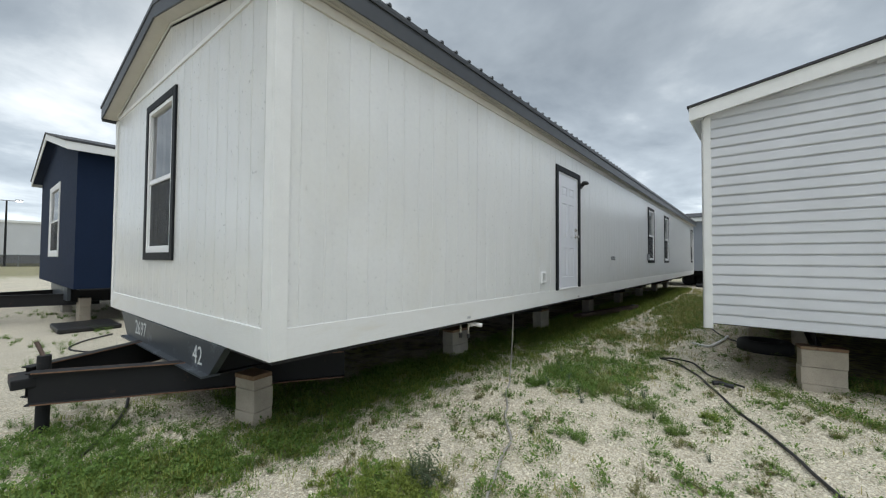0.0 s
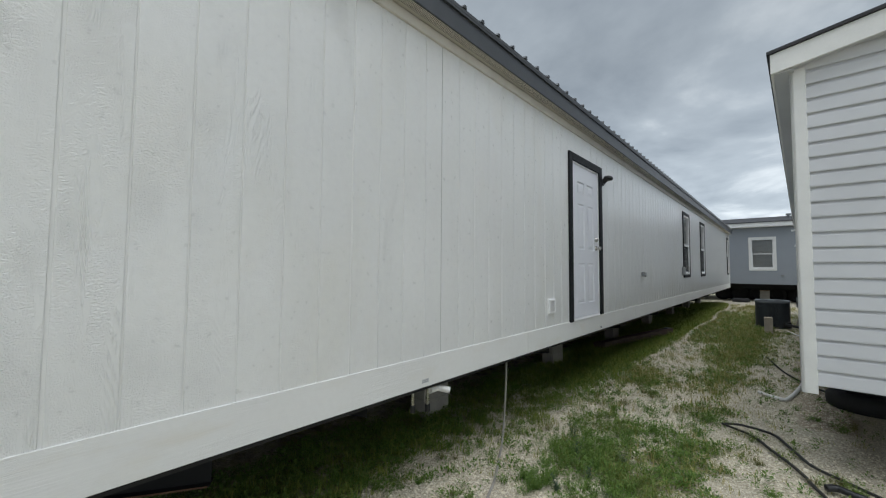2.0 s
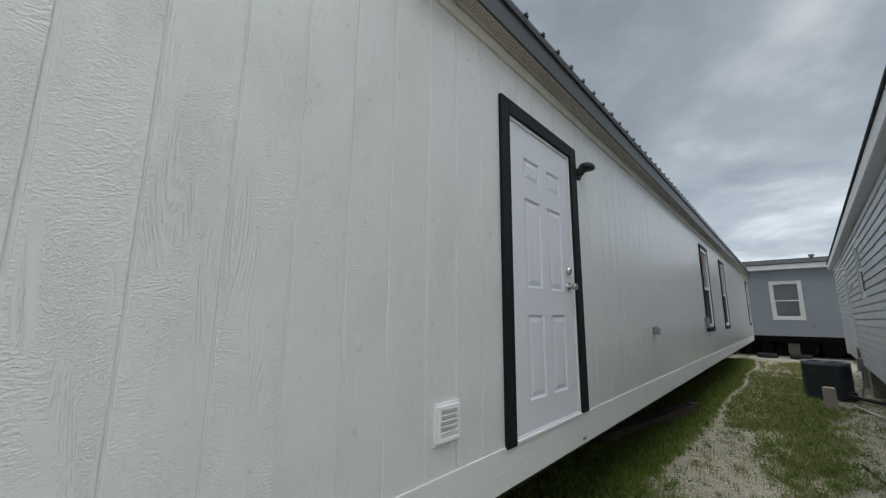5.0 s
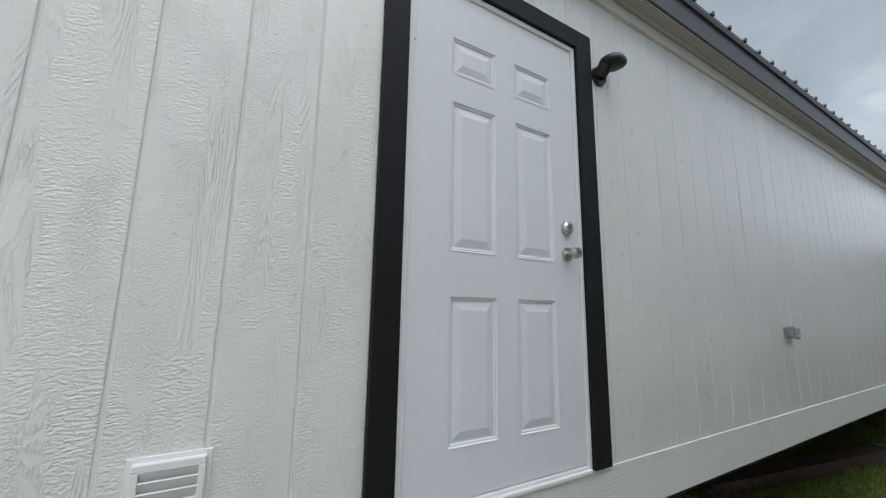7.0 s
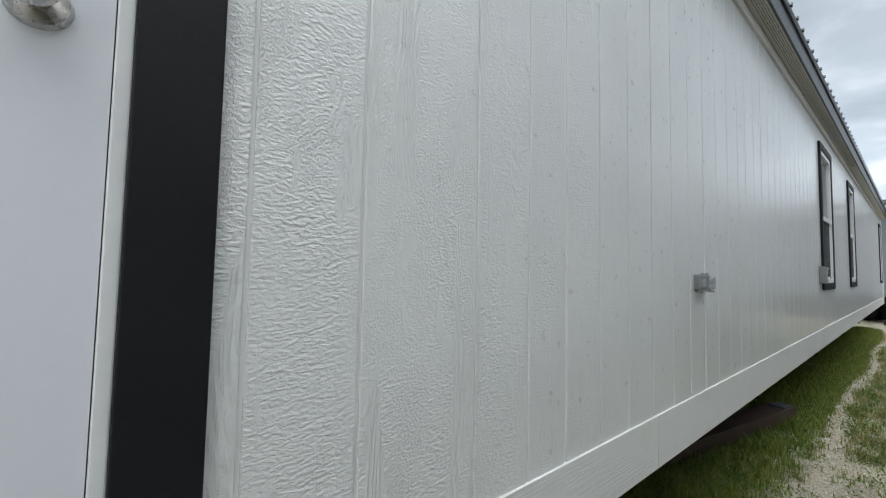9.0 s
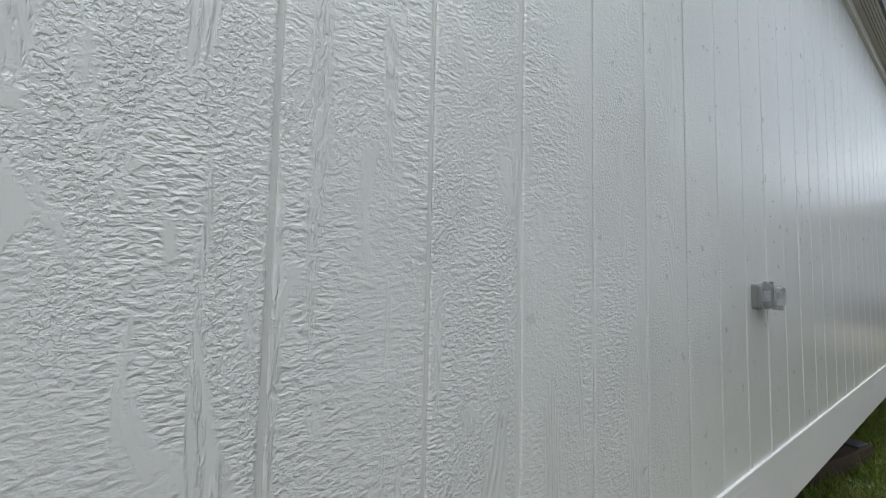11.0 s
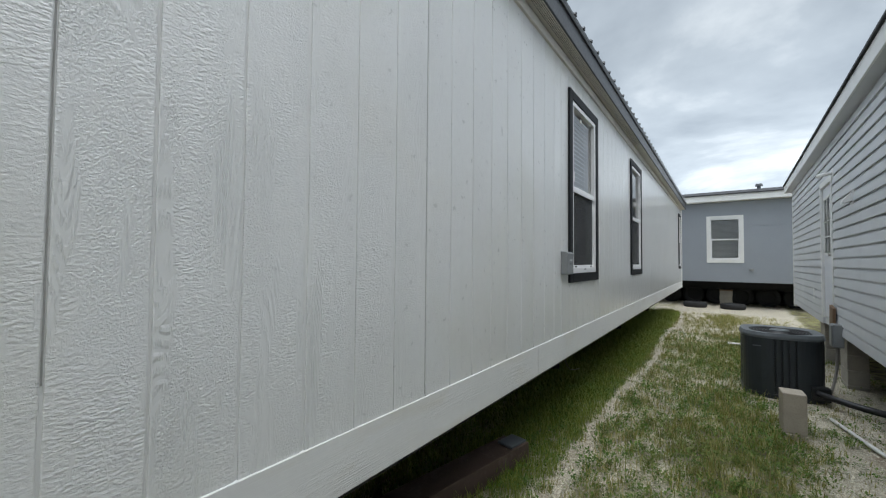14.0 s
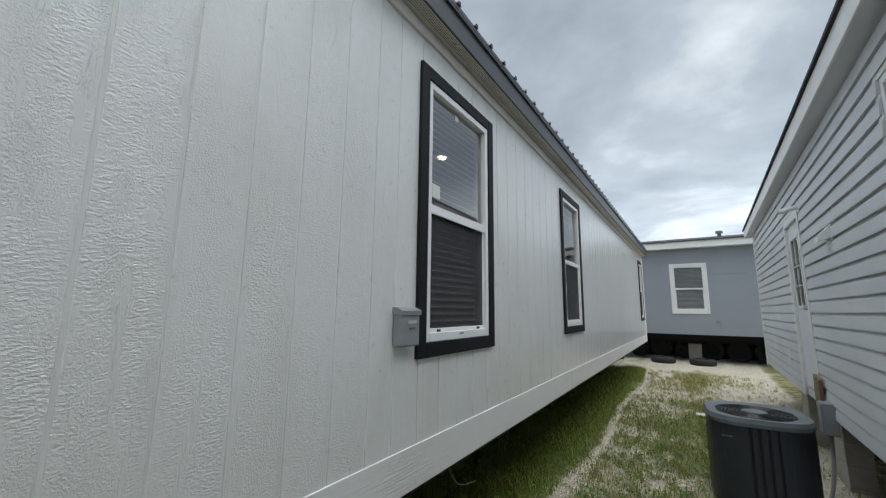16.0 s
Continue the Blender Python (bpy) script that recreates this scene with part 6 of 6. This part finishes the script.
def weeds(count):
    """Low broad-leaved clumps."""
    rng = random.Random(21)
    verts, faces = [], []
    while count:
        y = 1.4 + 20.0 * rng.random() ** 1.7
        x = rng.uniform(-4.6, 1.5)
        if (x < -3.9 and y > 4.2) or (x > 0.3 and y > 8.4):
            continue
        c = cover(x, y)
        if rng.random() > max(0.07, (c - 0.36) * 1.3):
            continue
        count -= 1
        big = rng.uniform(0.5, 1.3)
        for _ in range(rng.randint(14, 30)):
            a, e = rng.random() * 6.28, rng.uniform(0.1, 1.2)
            d = rng.uniform(0.0, 0.07) * big
            bx, by = x + d * math.cos(a), y + d * math.sin(a)
            z = rise(bx, by) + rng.uniform(0, 0.07) * big * (1 - d / (0.11 * big))
            l, w = rng.uniform(0.014, 0.032) * big, rng.uniform(0.004, 0.009) * big
            ca, sa, ce, se = math.cos(a), math.sin(a), math.cos(e), math.sin(e)
            i = len(verts)
            verts += [(bx, by, z), (bx + 0.5 * l * ca * ce - w * sa, by + 0.5 * l * sa * ce + w * ca, z + 0.5 * l * se + 0.003), (bx + l * ca * ce, by + l * sa * ce, z + l * se * 0.9),
                      (bx + 0.5 * l * ca * ce + w * sa, by + 0.5 * l * sa * ce - w * ca, z + 0.5 * l * se + 0.003)]
            faces += [(i, i + 1, i + 2, i + 3)]
    scatter_mesh("weeds", verts, faces, WEED, "low broad-leaved green weeds among the gravel", "weeds")


def thistle(x, y, size, name="weed_plant"):
    """A taller weed: stems with toothed leaves."""
    rng = random.Random(int(x * 100) + int(y * 1000))
    o = thing(name, "upright gray-green weed growing out of gravel", "weed", "taller weeds", at=(x, y, rise(x, y) - 0.01))
    verts, faces = [], []
    for s in range(5):
        a0, tilt = rng.random() * 6.28, rng.uniform(0.05, 0.5)
        top = Vector((math.cos(a0) * tilt, math.sin(a0) * tilt, 1)).normalized() * size * rng.uniform(0.6, 1.1)
        i = len(verts)
        for k in range(3):
            b = 2.1 * k
            verts.append((0.003 * math.cos(b), 0.003 * math.sin(b), 0))
        verts.append(tuple(top))
        faces += [(i, i + 1, i + 3), (i + 1, i + 2, i + 3), (i + 2, i, i + 3)]
        for q in range(11):
            f = 0.15 + 0.85 * q / 10
            p = top * f
            a = rng.random() * 6.28
            l = size * rng.uniform(0.18, 0.34) * (1.1 - 0.6 * f)
            d = Vector((math.cos(a), math.sin(a), rng.uniform(0.1, 0.7))).normalized()
            sd = d.cross(Vector((0, 0, 1))).normalized() * l * 0.17
            for t0, t1, w0 in ((0.0, 0.4, 1.0), (0.3, 0.7, 0.9), (0.6, 1.0, 0.6)):
                i = len(verts)
                verts += [tuple(p + d * l * t0), tuple(p + d * l * (t0 + t1) / 2 + sd * w0), tuple(p + d * l * t1 + Vector((0, 0, -0.006 * t1))), tuple(p + d * l * (t0 + t1) / 2 - sd * w0)]
                faces.append((i, i + 1, i + 2, i + 3))
    me = bpy.data.meshes.new("foliage")
    me.from_pydata(verts, [], faces)
    me.materials.append(THISTLE)
    ob = new("foliage", me)
    ob.parent = o
    return o


def tufts(spots, name, material, label):
    """Separate wispy tufts: thin upright stems with small leaves on them."""
    rng = random.Random(33 + len(spots))
    verts, faces = [], []
    for x, y, size in spots:
        for _ in range(rng.randint(10, 26)):
            a, lean = rng.random() * 6.28, rng.uniform(0.05, 0.8)
            d = rng.uniform(0, 0.35) * size
            bx, by = x + d * math.cos(a), y + d * math.sin(a)
            z = rise(bx, by) - 0.003
            h = size * rng.uniform(0.45, 1.1)
            a += rng.uniform(-0.6, 0.6)
            ca, sa = math.cos(a), math.sin(a)
            w = rng.uniform(0.0012, 0.0024)
            i = len(verts)
            verts += [(bx - w * sa, by + w * ca, z), (bx + w * sa, by - w * ca, z), (bx + lean * h * ca, by + lean * h * sa, z + h * (1 - 0.3 * lean))]
            faces.append((i, i + 1, i + 2))
            for q in range(rng.randint(1, 5)):
                f = rng.uniform(0.15, 0.95)
                p = (bx + lean * h * ca * f, by + lean * h * sa * f, z + h * (1 - 0.3 * lean) * f)
                b, l, lw = rng.random() * 6.28, rng.uniform(0.010, 0.022), rng.uniform(0.002, 0.005)
                cb, sb, up = math.cos(b), math.sin(b), rng.uniform(0.1, 0.9)
                i = len(verts)
                verts += [p, (p[0] + 0.5 * l * cb - lw * sb, p[1] + 0.5 * l * sb + lw * cb, p[2] + 0.5 * l * up), (p[0] + l * cb, p[1] + l * sb, p[2] + l * up), (p[0] + 0.5 * l * cb + lw * sb, p[1] + 0.5 * l * sb - lw * cb, p[2] + 0.5 * l * up)]
                faces.append((i, i + 1, i + 2, i + 3))
    scatter_mesh(name, verts, faces, material, label, "weeds")


def tuft_spots(seed, count, x0, x1, y0, y1, lo, hi):
    rng = random.Random(seed)
    out = []
    while len(out) < count:
        x, y = rng.uniform(x0, x1), y0 + (y1 - y0) * rng.random() ** 1.3
        if noise.noise((x * 1.3, y * 1.3, 7.7)) > rng.uniform(-0.5, 0.45) and not (x > 0.2 and y > 8.0):
            out.append((x, y, rng.uniform(lo, hi)))
            for _ in range(rng.randint(0, 3)):
                out.append((x + rng.gauss(0, 0.07), y + rng.gauss(0, 0.07), rng.uniform(lo, hi) * 0.7))
    return out


pebbles(85000)
grass(200000)
weeds(13500)
tufts(tuft_spots(1, 420, -3.3, 1.5, 2.0, 10.0, 0.05, 0.12), "green_tufts", WEED, "small separate gray-green weed tufts on gravel")
tufts(tuft_spots(2, 260, -3.3, 1.5, 2.0, 9.0, 0.05, 0.13), "dry_tufts", DRY, "small dry yellowing weed tufts on gravel")
tufts(tuft_spots(3, 620, -15.0, -4.2, -0.5, 5.0, 0.06, 0.14), "lot_tufts", WEED, "low weed tufts on the gravel lot")
tufts([(-1.95 + 0.035 * (k % 11) + 0.02 * math.sin(k * 2.1), 3.12 + 0.04 * (k % 7) + 0.02 * math.cos(k * 1.7), 0.07 + 0.03 * (k % 3)) for k in range(44)], "weed_patch", LIME_WEED, "bright yellow-green low weed patch on gravel")
tufts([(-2.25 + 0.05 * (k % 9), 2.98 + 0.05 * (k % 6), 0.06) for k in range(34)], "weed_patch", LIME_WEED, "bright yellow-green low weed patch on gravel")
rng = random.Random(71)
clumps = [(rng.gauss(cx, rx), rng.gauss(cy, ry), rng.uniform(lo, hi)) for cx, cy, rx, ry, n, lo, hi in
          ((-1.95, 6.45, 0.20, 0.36, 130, 0.08, 0.17), (-1.45, 6.05, 0.13, 0.12, 46, 0.07, 0.14), (-2.02, 5.75, 0.09, 0.10, 26, 0.07, 0.12), (-0.93, 5.78, 0.09, 0.06, 22, 0.08, 0.16),
           (-0.64, 5.57, 0.05, 0.05, 12, 0.06, 0.11), (-0.54, 5.35, 0.05, 0.04, 12, 0.06, 0.11), (-1.20, 4.73, 0.06, 0.05, 14, 0.06, 0.12), (-1.60, 7.4, 0.35, 0.5, 90, 0.07, 0.13)) for _ in range(n)]
tufts(clumps, "weed_clumps", WEED, "thick bright green weed clumps on the gravel lane")
tufts([(rng.gauss(-0.33, 0.06), rng.gauss(5.92, 0.04), rng.uniform(0.04, 0.07)) for _ in range(20)], "weed_patch", LIME_WEED, "bright yellow-green low weed patch on gravel")
tufts([(rng.gauss(-3.9, 0.55), rng.gauss(2.15, 0.3), rng.uniform(0.05, 0.11)) for _ in range(260)], "hitch_weeds", WEED, "green weeds round the home's hitch")
tufts([(rng.gauss(-1.78, 0.17), rng.gauss(3.34, 0.12), rng.uniform(0.05, 0.10)) for _ in range(80)], "weed_patch", LIME_WEED, "bright yellow-green low weed patch on gravel")
tufts([(rng.gauss(-3.0, 0.28), rng.uniform(2.6, 13.0), rng.uniform(0.06, 0.12)) for _ in range(420)], "edge_weeds", WEED, "green weeds along the home's drip edge")
for x, y, s in ((-1.70, 3.50, 0.32), (-1.62, 3.42, 0.26), (-1.75, 3.42, 0.24), (-1.78, 3.55, 0.20), (-1.58, 3.52, 0.17), (-0.75, 5.6, 0.12), (-1.02, 5.9, 0.15), (-0.92, 6.05, 0.16), (-1.08, 6.12, 0.13), (-1.5, 4.6, 0.13), (-0.28, 5.0, 0.10), (-1.5, 5.75, 0.15), (-1.75, 6.1, 0.17), (-1.95, 6.4, 0.18), (-1.6, 6.5, 0.16), (-2.1, 6.7, 0.18), (-1.4, 5.55, 0.14), (-1.85, 5.8, 0.16)):
    thistle(x, y, s)
